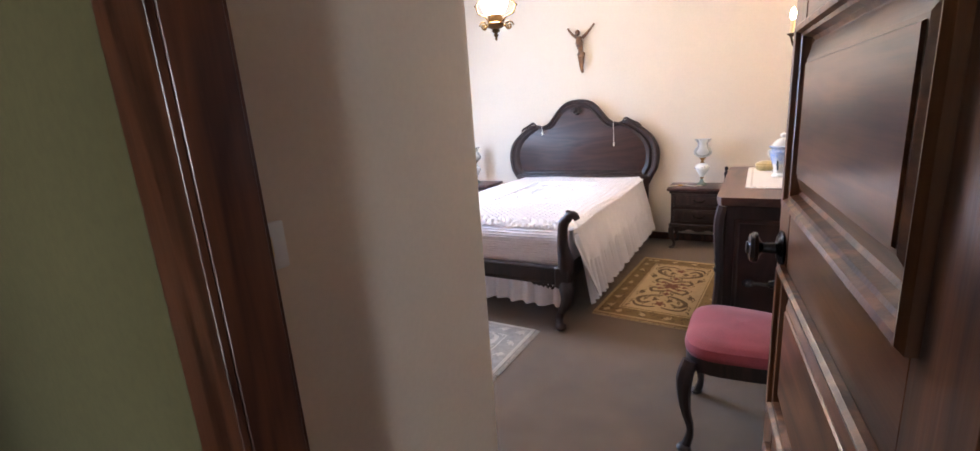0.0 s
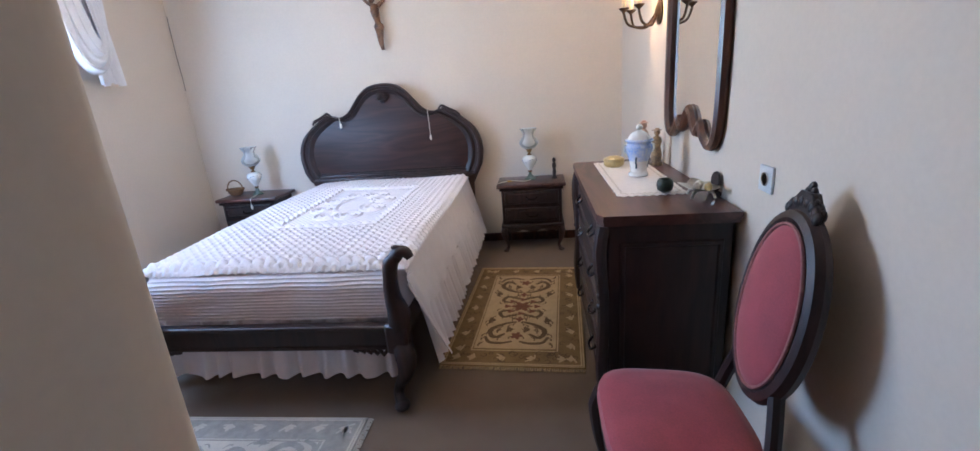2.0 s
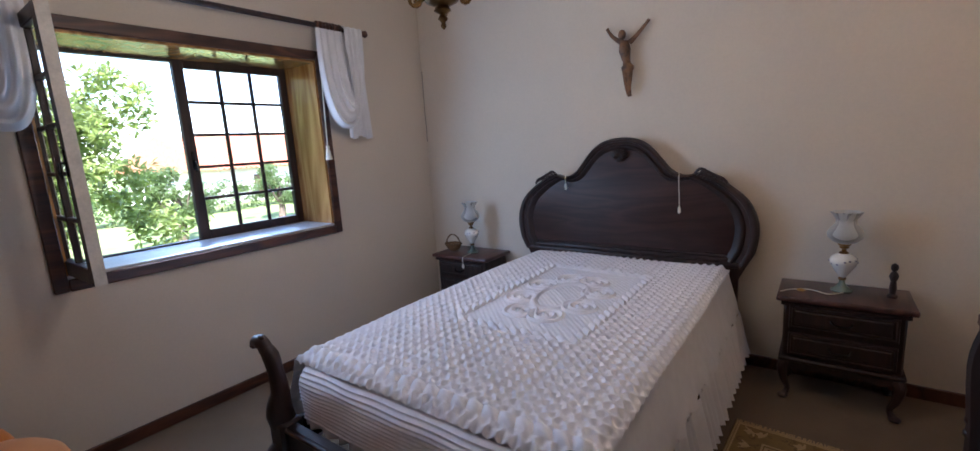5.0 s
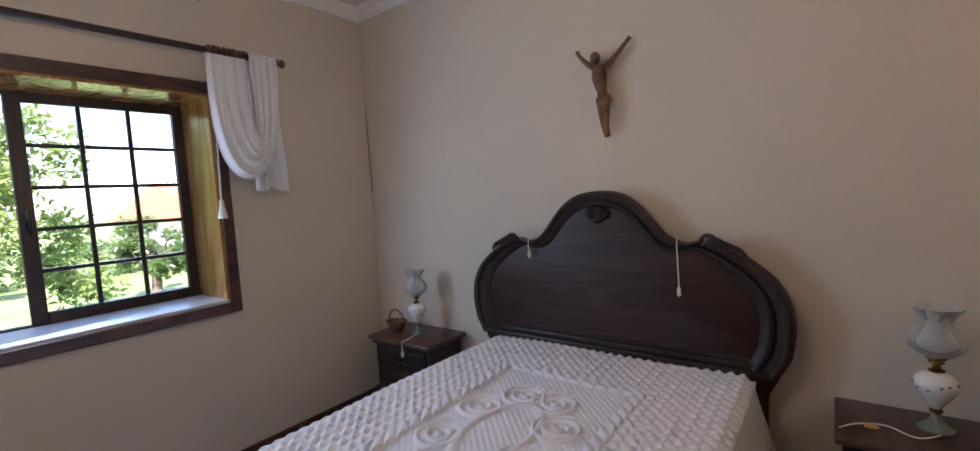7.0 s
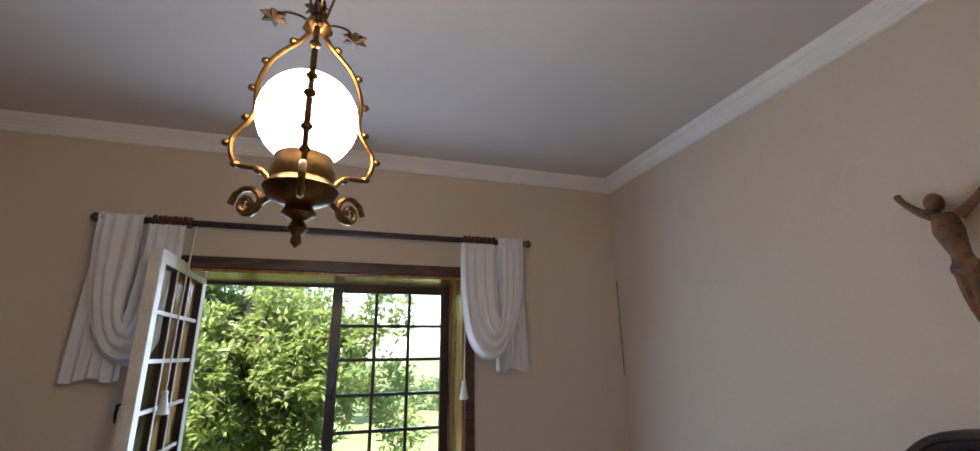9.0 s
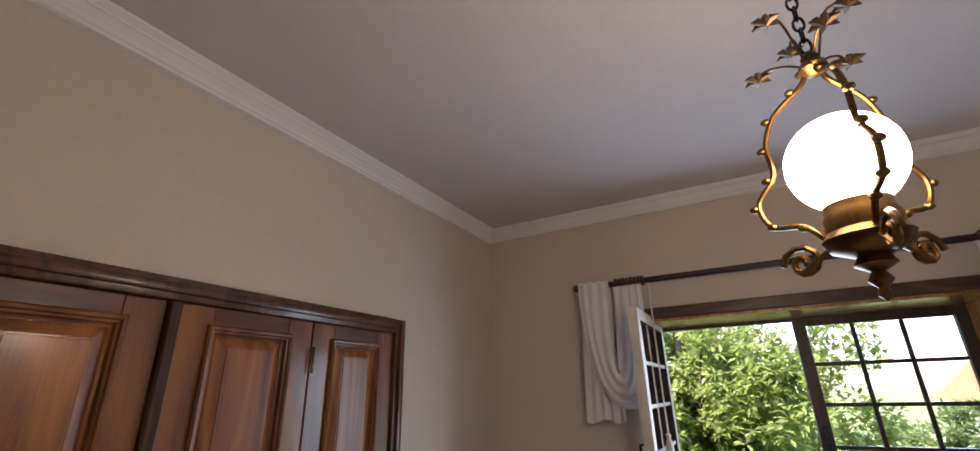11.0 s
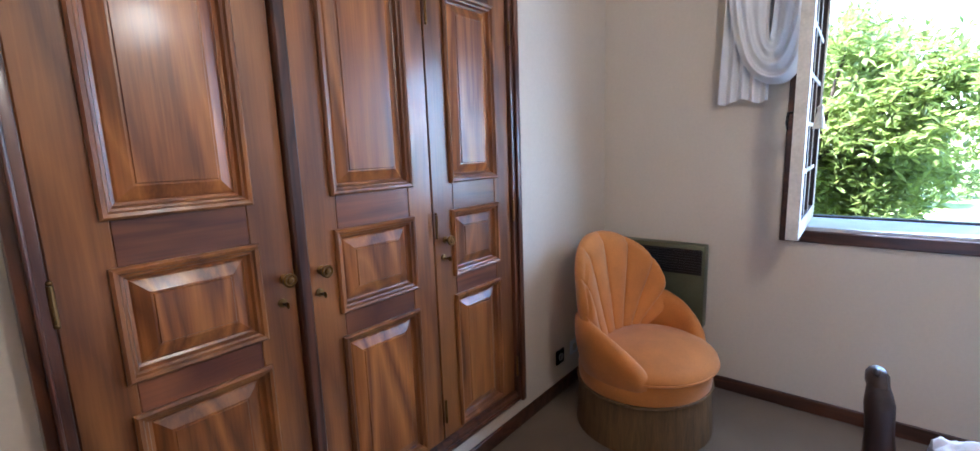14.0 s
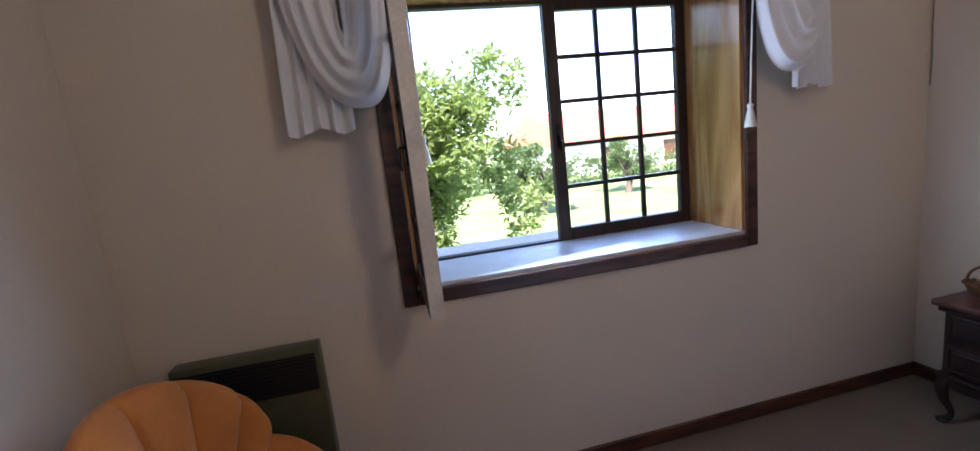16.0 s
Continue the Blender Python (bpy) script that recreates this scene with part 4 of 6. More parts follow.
# ---- dresser and what stands on it ----
dr = thing("chest_of_drawers", (0.195, 2.97, 0), "dark carved wooden chest of drawers with polished brown top", "chest of drawers")
bm = bmesh.new()
outl = [(-0.255, -0.55), (-0.235, -0.59), (0.245, -0.60), (0.245, 0.60), (-0.235, 0.59), (-0.255, 0.55)]
for z0, z1, k in ((0.868, 0.884, 0.985), (0.884, 0.910, 1.0)):
    lo = [bm.verts.new((x * k, y * k, z0)) for x, y in outl]
    hi = [bm.verts.new((x * k, y * k, z1)) for x, y in outl]
    for i in range(6):
        bm.faces.new((lo[i], lo[(i + 1) % 6], hi[(i + 1) % 6], hi[i]))
    bm.faces.new(hi)
    bm.faces.new(lo[::-1])
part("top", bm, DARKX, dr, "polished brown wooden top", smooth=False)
part("body", B(-0.215, 0.235, -0.565, 0.565, 0.09, 0.868, 0.008), DARK, dr)
for s in (-1, 1):
    bm = relief(bmesh.new(), -0.17, 0.20, 0.15, 0.80, [(0, 0.566), (0.004, 0.573), (0.016, 0.573), (0.022, 0.567)], s)
    part("side_panel", bm, DARK, dr, smooth=False)
    bm = tube(bmesh.new(), smooth_path([(-0.225, s * 0.545, 0.86), (-0.24, s * 0.55, 0.75), (-0.225, s * 0.545, 0.5), (-0.235, s * 0.55, 0.25), (-0.222, s * 0.545, 0.10)], 4), 0.026, 8)
    for i in range(7):
        ball(bm, (-0.245, s * 0.55, 0.80 - i * 0.045), 0.016, 0.8, 1, 1.1, 8, 5)
    part("carved_pilaster", bm, DARK, dr, "carved corner pilaster")
for k in range(4):
    z0 = 0.12 + k * 0.185
    bm = bmesh.new()
    relief(bm, -0.50, 0.50, z0, z0 + 0.165, [(0, 0.214), (0.004, 0.232), (0.014, 0.236), (0.02, 0.226), (0.03, 0.226), (0.04, 0.233)], -1)
    bmesh.ops.transform(bm, matrix=pose(0, 0, 0, 0, 0, -90), verts=bm.verts)
    d = part("drawer", bm, DARK, dr, smooth=False)
    for y in (-0.28, 0.28):
        bm = tube(bmesh.new(), smooth_path([(-0.234, y - 0.045, z0 + 0.09), (-0.256, y - 0.03, z0 + 0.068), (-0.256, y + 0.03, z0 + 0.068), (-0.234, y + 0.045, z0 + 0.09)], 3), 0.006, 6)
        ball(bm, (-0.236, y - 0.045, z0 + 0.09), 0.011, 0.5, 1, 1, 8, 5)
        ball(bm, (-0.236, y + 0.045, z0 + 0.09), 0.011, 0.5, 1, 1, 8, 5)
        part("drawer_pull", bm, BLACKMETAL, d, "dark metal bail pull")
for sx, sy in ((-1, -1), (-1, 1), (1, -1), (1, 1)):
    part("foot", lathe(bmesh.new(), [(0.03, 0), (0.04, 0.02), (0.034, 0.05), (0.045, 0.091)], 12, (0.01 + sx * 0.19, sy * 0.53, 0)), DARK, dr)
TOP = 0.910
dl = thing("doily_runner", (0.20, 3.07, TOP), "white embroidered runner with scalloped lace edge on the dresser", "runner")
bm = bmesh.new()
n = 160
ring = []
for i in range(n):
    a = 2 * math.pi * i / n
    c, s = math.cos(a), math.sin(a)
    k = 1 / max(abs(c) / 0.145, abs(s) / 0.42)
    k *= 1.0 if i % 2 else 0.955
    ring.append((k * c, k * s))
mid = bm.verts.new((0, 0, 0.0045))
hi = [bm.verts.new((x, y, 0.004)) for x, y in ring]
lo = [bm.verts.new((x, y, 0.0005)) for x, y in ring]
for i in range(n):
    bm.faces.new((mid, hi[i], hi[(i + 1) % n]))
    bm.faces.new((lo[i], lo[(i + 1) % n], hi[(i + 1) % n], hi[i]))
part("cloth", bm, mat("white_linen", (0.78, 0.74, 0.70), 0.9, var=0.06, scale=40, fine=300, bump=0.3), dl, smooth=False)
bm = bmesh.new()
for i in range(n):
    (xa, ya), (xb, yb) = ring[i], ring[(i + 1) % n]
    q = [bm.verts.new((x * k, y * m, 0.0058)) for x, y, k, m in ((xa, ya, 0.80, 0.93), (xb, yb, 0.80, 0.93), (xb, yb, 0.86, 0.955), (xa, ya, 0.86, 0.955))]
    bm.faces.new(q)
part("drawn_thread_band", bm, mat("open_threadwork", (0.62, 0.57, 0.52), 0.95, var=0.3, scale=160, fine=420, bump=0.5), dl, "openwork band inside the lace edge", smooth=False)
CL = TOP + 0.006
v = thing("lidded_vase", (0.225, 3.06, CL), "blue and white porcelain lidded jar", "vase")
part("foot", lathe(bmesh.new(), [(0.052, 0), (0.056, 0.004), (0.054, 0.012), (0.045, 0.022), (0.046, 0.045), (0.054, 0.080)], 28), PORCELAIN, v, "white porcelain lower body with painted sprigs")
part("jar", lathe(bmesh.new(), [(0.0542, 0.080), (0.064, 0.108), (0.073, 0.136), (0.075, 0.154), (0.064, 0.170), (0.068, 0.176), (0.079, 0.182), (0.080, 0.188), (0.070, 0.191)], 28), BLUEPOR, v, "blue porcelain shoulder and rim")
part("lid", lathe(bmesh.new(), [(0.066, 0.1915), (0.062, 0.198), (0.056, 0.208), (0.040, 0.224), (0.018, 0.234), (0.010, 0.238), (0.019, 0.248), (0.019, 0.258), (0.010, 0.266), (0.003, 0.268)], 24), PORCELAIN, v, "white domed lid with round finial")
bm = bmesh.new()
for i in range(16):
    a, z = i * 2.1, 0.050 + 0.012 * (i % 5)
    r = 0.047 + (z - 0.045) * 0.22
    ball(bm, (r * math.cos(a), r * math.sin(a), z), 0.009, 0.7, 0.7, 1.1, 6, 4)
tagged(part("painted_sprig", bm, mat("dark_painted_sprig", (0.06, 0.09, 0.12), 0.4, var=0.5, scale=60), v, "dark painted flower sprigs"), kind="stuff")
v.scale = (0.85, 0.85, 0.93)
for s in (-1, 1):
    part("handle", tube(bmesh.new(), [(s * 0.060, 0, 0.165), (s * 0.080, 0, 0.160), (s * 0.082, 0, 0.135), (s * 0.070, 0, 0.120)], 0.006, 6), PORCELAIN, v)


def figurine(name, at, h, colours, label):
    """A plain standing shape, one mesh."""
    bm = lathe(bmesh.new(), [(0.034, 0), (0.034, 0.02 * h / 0.2), (0.026, 0.10 * h), (0.030, 0.30 * h), (0.020, 0.50 * h), (0.028, 0.66 * h), (0.020, 0.76 * h), (0.009, 0.80 * h), (0.017, 0.87 * h), (0.015, 0.93 * h), (0.030, 0.945 * h), (0.014, 0.97 * h), (0.010, 1.0 * h)], 14, ay=0.8)
    ob = new(name, mesh(name, bm, colours, True))
    ob.location = at
    return tagged(ob, label, "figurine")


figurine("figurine", (0.33, 3.44, TOP), 0.235, mat("painted_ceramic_red", (0.40, 0.16, 0.10), 0.4, var=0.5, scale=30, second=(0.5, 0.42, 0.32)), "tall painted ceramic figurine behind the jar")
figurine("figurine", (0.375, 3.33, TOP), 0.20, mat("painted_ceramic_ochre", (0.36, 0.24, 0.12), 0.4, var=0.5, scale=30, second=(0.12, 0.09, 0.07)), "ochre and brown ceramic figurine with wide hat")
bx = thing("trinket_box", (0.15, 3.34, CL), "small round pale yellow glass trinket box", "trinket box")
YEL = mat("yellow_onyx", (0.55, 0.42, 0.18), 0.3, var=0.25, scale=25, bump=0.0)
part("bowl", lathe(bmesh.new(), [(0.045, 0), (0.055, 0.01), (0.056, 0.03), (0.05, 0.034)], 20), YEL, bx)
part("lid", lathe(bmesh.new(), [(0.057, 0.034), (0.054, 0.044), (0.03, 0.055), (0.006, 0.06)], 20), YEL, bx)
cu = bmesh.new()
lathe(cu, [(0.020, 0), (0.038, 0.012), (0.044, 0.035), (0.040, 0.060), (0.030, 0.070), (0.026, 0.068), (0.032, 0.055), (0.03, 0.02)], 18)
ob = tagged(new("dark_pot", mesh("dark_pot", cu, mat("dark_green_ceramic", (0.03, 0.04, 0.025), 0.35, var=0.5, scale=40), True)), "small dark green ceramic pot on the runner", "pot")
ob.location = (0.255, 2.69, CL)
ob.scale = (0.78, 0.78, 0.8)
ds = thing("silver_dish", (0.37, 2.60, TOP), "footed silver dish holding small trinkets", "dish")
SILVER = mat("tarnished_silver", (0.55, 0.53, 0.48), 0.28, 1.0, var=0.3, scale=25, bump=0.2)
bm = bmesh.new()
n = 40
lo = [bm.verts.new((0.030 * math.cos(2 * math.pi * i / n), 0.030 * math.sin(2 * math.pi * i / n), 0.030)) for i in range(n)]
hi = [bm.verts.new(((0.075 + 0.012 * math.sin(5 * 2 * math.pi * i / n)) * math.cos(2 * math.pi * i / n), (0.095 + 0.012 * math.sin(5 * 2 * math.pi * i / n)) * math.sin(2 * math.pi * i / n), 0.050 + 0.006 * math.sin(5 * 2 * math.pi * i / n))) for i in range(n)]
for i in range(n):
    bm.faces.new((lo[i], lo[(i + 1) % n], hi[(i + 1) % n], hi[i]))
bm.faces.new(lo)
part("bowl", bm, SILVER, ds, "scalloped silver bowl")
for i in range(4):
    a = i * 1.57 + 0.7
    part("foot", tube(bmesh.new(), [(0.03 * math.cos(a), 0.03 * math.sin(a), 0.030), (0.05 * math.cos(a), 0.05 * math.sin(a), 0.025), (0.06 * math.cos(a), 0.06 * math.sin(a), 0.004)], 0.006, 6), SILVER, ds)
for x, y, c in ((0.0, 0.03, PORCELAIN), (0.02, -0.02, YEL), (-0.02, -0.01, SILVER)):
    ob = new("trinket", mesh("trinket", lathe(bmesh.new(), [(0.012, 0), (0.016, 0.01), (0.014, 0.022), (0.004, 0.03)], 10), c, True))
    ob.location = (0.37 + x, 2.60 + y, TOP + 0.031)
    tagged(ob, "small pale trinket lying in the silver dish", "trinket", "trinkets")
pf = thing("photo_frame", (0.425, 2.62, TOP), "small dark oval frame on easel behind the dish", "picture frame", -80)
part("frame", prism(bmesh.new(), [(0.028 * math.cos(a), 0.055 + 0.04 * math.sin(a)) for a in np.linspace(0, 2 * math.pi, 24, endpoint=False)], 0, 0.012, 0.1, 0.003), DARK, pf)
part("stand", B(-0.025, 0.025, -0.004, 0.02, 0, 0.016, 0.002), DARK, pf)

# ---- mirror and sconce on the east wall ----
mr = thing("wall_mirror", (EAST, 2.97, 1.10), "tall arched wall mirror in dark shaped wooden frame", "mirror")
side = [(0.0, 0.125), (0.035, 0.105), (0.07, 0.055), (0.11, 0.035), (0.155, 0.07), (0.185, 0.035), (0.24, 0.0), (0.30, 0.005), (0.338, 0.06), (0.352, 0.18), (0.352, 0.55), (0.347, 0.88), (0.32, 0.96), (0.22, 0.97), (0.14, 1.0), (0.07, 1.04), (0.0, 1.06)]
sp = [(p.x, p.z) for p in smooth_path([(x, 0, z) for x, z in side], 3)]
loop = sp + [(-x, z) for x, z in sp[-2:0:-1]]
bm = bmesh.new()
surfpts = [(-0.022, y, z) for y, z in loop]
tube(bm, surfpts + [surfpts[0]], 0.024, 8)
part("frame", bm, TRIM, mr, "dark carved frame with scrolled foot")
bm = bmesh.new()
c = bm.verts.new((-0.016, 0, 0.55))
vs = [bm.verts.new((-0.016, y, z)) for y, z in loop]
for i in range(len(vs)):
    bm.faces.new((c, vs[i], vs[(i + 1) % len(vs)]))
part("glass", bm, MIRROR, mr, "silvered mirror glass", smooth=False)
sc = thing("wall_sconce", (EAST, 3.64, 1.72), "twin-arm bronze wall sconce with candle bulbs, lit", "wall light")
bm = lathe(bmesh.new(), [(0.05, 0), (0.055, 0.01), (0.03, 0.02), (0.012, 0.03)], 16, ay=1.6)
bmesh.ops.transform(bm, matrix=pose(0, 0, 0, 0, -90, 0), verts=bm.verts)
bmesh.ops.scale(bm, vec=(1, 0.7, 1.3), verts=bm.verts)
part("backplate", bm, IRON, sc)
CANDLE = mat("ivory_candle_sleeve", (0.72, 0.60, 0.36), 0.5, var=0.1, scale=20)
LIT = mat("lit_candle_bulb", (1.0, 0.62, 0.25), 0.3, var=0.0, emit=14.0, bump=0.0)
for s in (-1, 0, 1):
    dx, dy = (-0.20 if s == 0 else -0.14), s * 0.11
    arm = part("arm", tube(bmesh.new(), smooth_path([(-0.02, 0, 0.0), (dx * 0.4, dy * 0.5, -0.07), (dx * 0.85, dy * 0.95, -0.06), (dx, dy, 0.0), (dx, dy, 0.03)], 5), 0.007, 8), IRON, sc)
    part("cup", lathe(bmesh.new(), [(0.008, 0.01), (0.024, 0.025), (0.030, 0.032), (0.012, 0.036)], 14, (dx, dy, 0)), IRON, arm)
    part("candle", lathe(bmesh.new(), [(0.013, 0.036), (0.013, 0.115), (0.008, 0.118)], 12, (dx, dy, 0)), CANDLE, arm)
    part("bulb", lathe(bmesh.new(), [(0.008, 0.118), (0.015, 0.135), (0.017, 0.150), (0.010, 0.172), (0.002, 0.188)], 12, (dx, dy, 0)), LIT if s == 0 else FROST, arm)

# ---- sockets, switch ----
def plate(name, at, rz, label, category, inner, body=PLASTIC):
    t = thing(name, at, label, category, rz)
    part("plate", B(-0.042, 0.042, -0.010, 0, -0.042, 0.042, 0.004, 2), body, t)
    if inner == "socket":
        bm = lathe(bmesh.new(), [(0.022, 0.0), (0.022, 0.003), (0.019, 0.003), (0.018, -0.004)], 20)
        bmesh.ops.transform(bm, matrix=pose(0, -0.010, 0, 90, 0, 0), verts=bm.verts)
        part("socket_face", bm, mat("shadowed_socket", (0.42, 0.38, 0.30), 0.5, var=0.05), t)
    else:
        part("rocker", B(-0.014, 0.014, -0.013, -0.009, -0.019, 0.019, 0.002), mat("yellowed_rocker", (0.62, 0.54, 0.30), 0.4, var=0.1), t)
    return t


plate("wall_socket", (EAST, 2.25, 1.05), -90, "grey plastic wall socket above the chair", "socket", "socket")
plate("light_switch", (-0.618, 0.385, 1.178), 90, "grey light switch with yellowed rocker by the door", "switch", "rocker")
plate("wall_socket", (-2.85, SOUTH, 0.22), 180, "dark-rimmed wall socket low behind the armchair", "socket", "socket", BLACKMETAL)
plate("wall_socket", (-3.01, SOUTH, 0.225), 180, "white wall socket low in the corner", "socket", "socket")

# ---- rose chair ----
ch = thing("side_chair", (0.085, 1.885, 0), "carved dark wood side chair with rose velvet oval back", "chair", 90)
# local: front looks along +y after the turn to the west; x across
bm = bmesh.new()


def seat_pt(u, v):
    a = 2 * math.pi * u
    c, s = math.cos(a), math.sin(a)
    n = 4.0
    k = (abs(c) ** n + abs(s) ** n) ** (-1 / n)
    w = 0.225 + 0.02 * s
    prof = [(0.0, 0.498), (0.5, 0.492), (0.85, 0.478), (0.97, 0.462), (1.0, 0.435), (0.98, 0.420)]
    r = np.interp(v, np.linspace(0, 1, 6), [p[0] for p in prof])
    z = np.interp(v, np.linspace(0, 1, 6), [p[1] for p in prof])
    return (w * k * c * max(r, 0.001), 0.20 * k * s * max(r, 0.001), z)


part("seat", surf(bm, 40, 15, seat_pt, True), VELVET, ch, "rose velvet upholstered seat")
bm = bmesh.new()
surf(bm, 40, 3, lambda u, v: (lambda p: (p[0] * (1.0 - 0.02 * v), p[1] * (1.0 - 0.02 * v), 0.425 - 0.065 * v))(seat_pt(u, 1.0)), True)
part("seat_frame", bm, DARK, ch, "dark seat rail")
for sx in (-1, 1):
    part("front_leg", cabriole(bmesh.new(), sx * 0.205, 0.165, 0.40, sx, 1, 0.028), DARK, ch)
    part("back_leg", tube(bmesh.new(), smooth_path([(sx * 0.17, -0.185, 0.44), (sx * 0.175, -0.19, 0.25), (sx * 0.18, -0.22, 0.0)], 4), [0.022] * 9, 8), DARK, ch)
    part("back_post", tube(bmesh.new(), smooth_path([(sx * 0.17, -0.185, 0.42), (sx * 0.14, -0.20, 0.52), (sx * 0.10, -0.215, 0.62)], 4), [0.020] * 9, 8), DARK, ch)
tiltm = pose(0, -0.19, 0.46, 9, 0, 0)
ov = [(0.152 * math.cos(a), 0.335 + 0.255 * math.sin(a)) for a in np.linspace(0, 2 * math.pi, 48, endpoint=False)]
bm = surf(bmesh.new(), 48, 6, lambda u, v: (0.126 * math.cos(2 * math.pi * u) * max(0.001, math.sin(v * 1.57)), 0.022 + 0.022 * math.cos(v * 1.57), 0.335 + 0.225 * math.sin(2 * math.pi * u) * max(0.001, math.sin(v * 1.57))), True)
bmesh.ops.transform(bm, matrix=tiltm, verts=bm.verts)
back = part("backrest", bm, VELVET, ch, "oval rose velvet back pad")
bm = tube(bmesh.new(), [(x * 0.95, 0.0, 0.335 + (z - 0.335) * 0.95) for x, z in ov] + [(ov[0][0] * 0.95, 0.0, ov[0][1])], 0.026, 8)
prism(bm, [(x * 0.94, 0.335 + (z - 0.335) * 0.94) for x, z in ov], -0.02, 0.018)
bmesh.ops.transform(bm, matrix=tiltm, verts=bm.verts)
part("back_frame", bm, DARK, ch, "carved oval frame")
bm = tube(bmesh.new(), [(x * 0.845, 0.026, 0.335 + (z - 0.335) * 0.885) for x, z in ov] + [(ov[0][0] * 0.845, 0.026, ov[0][1])], 0.005, 6)
bmesh.ops.transform(bm, matrix=tiltm, verts=bm.verts)
part("piping", bm, mat("rose_gimp", (0.30, 0.12, 0.11), 0.8, var=0.3, scale=80), back, "gimp braid trim")
bm = bmesh.new()
for i in range(15):
    a = radians(-70 + 10 * i)
    ball(bm, (0.062 * math.sin(a), 0.006 * (-1) ** i, 0.578 + 0.042 * math.cos(a)), 0.013, 1, 0.8, 1.25, 8, 5)
for i in range(7):
    ball(bm, (-0.030 + 0.010 * i, 0.0, 0.622 + 0.012 * (3 - abs(i - 3))), 0.010, 1, 0.9, 1.3, 8, 5)
prism(bm, [(-0.07, 0.56), (0.07, 0.56), (0.05, 0.61), (0.02, 0.645), (-0.02, 0.645), (-0.05, 0.61)], -0.012, 0.012)
bmesh.ops.transform(bm, matrix=tiltm, verts=bm.verts)
part("carved_crest", bm, DARK, ch, "carved flower crest")

# ---- orange slipper chair ----
ac = thing("slipper_chair", (-2.88, 1.645, 0), "orange velvet shell-back armchair with bronze fringe", "armchair", -10)
ac.scale = (1.06, 1.05, 1.015)
bm = bmesh.new()
surf(bm, 160, 14, lambda u, v: ((0.315 + 0.012 * v + 0.004 * math.sin(u * 2 * math.pi * 80)) * math.cos(2 * math.pi * u), (0.300 + 0.012 * v + 0.004 * math.sin(u * 2 * math.pi * 80)) * math.sin(2 * math.pi * u), 0.235 - 0.230 * v), True)
part("fringe", bm, FRINGE, ac, "long bronze bullion fringe")
part("fringe_braid", tube(bmesh.new(), [(0.318 * math.cos(a), 0.303 * math.sin(a), 0.238) for a in np.linspace(0, 2 * math.pi, 60)], 0.008, 6), FRINGE, ac)
part("base", lathe(bmesh.new(), [(0.295, 0.02), (0.305, 0.20), (0.315, 0.24), (0.320, 0.30), (0.312, 0.345), (0.28, 0.35)], 48, ay=0.955), ORANGE, ac, "orange velvet base band")
part("seat_cushion", lathe(bmesh.new(), [(0.28, 0.335), (0.308, 0.345), (0.316, 0.360), (0.310, 0.380), (0.285, 0.402), (0.22, 0.425), (0.12, 0.440), (0.05, 0.444), (0.005, 0.444)], 48, (0, 0.03, 0), ay=0.95), ORANGE, ac, "round orange velvet seat")
part("seat_piping", tube(bmesh.new(), [(0.312 * math.cos(a), 0.03 + 0.298 * math.sin(a), 0.352) for a in np.linspace(0, 2 * math.pi, 60)], 0.006, 6), ORANGE, ac)


def shell_front(u, r):
    """A fan of eight channels that spreads from the seat to a rounded scalloped rim; r runs from base to rim."""
    th = radians(-128 + 256 * u)
    lobe = abs(math.sin(math.pi * 8 * u)) ** 0.5
    rim = 1.0 + 0.012 * lobe
    px, pz = 0.315 * math.sin(th) * rim, 0.625 + 0.285 * math.cos(th) * rim
    qx, qz = 0.150 * math.sin(th * 0.70), 0.385 + 0.015 * math.cos(th)
    k = max(0.0, r) ** 0.9
    x, z = qx + (px - qx) * k, qz + (pz - qz) * k
    y = -0.165 - 0.17 * (z - 0.36) + 1.15 * x * x
    return Vector((x, y, z)), lobe


def shell(u, w):
    if w < 0.55:
        r = w / 0.55
        p, lobe = shell_front(u, r)
        bulge = 0.034 * lobe * min(1.0, 0.25 + 1.1 * r) * math.sqrt(max(0.0, 1 - max(0.0, r - 0.85) ** 2 / 0.0225 * 0.8))
        return p + Vector((0, bulge + 0.012, 0))
    if w < 0.70:
        k = (w - 0.55) / 0.15 * math.pi
        p, lobe = shell_front(u, 1.0)
        e = (p - shell_front(u, 0.9)[0]).normalized()
        return p + e * 0.030 * math.sin(k) + Vector((0, 0.026 * math.cos(k) - 0.024 + 0.012 * lobe * (1 + math.cos(k)) * 0.5, 0))
    r = 1 - (w - 0.70) / 0.30
    p, lobe = shell_front(u, r)
    return p + Vector((0, -0.050 - 0.02 * math.sin(math.pi * r), 0))


part("shell_back", surf(bmesh.new(), 160, 52, shell), ORANGE, ac, "channelled fan-shaped orange velvet back")


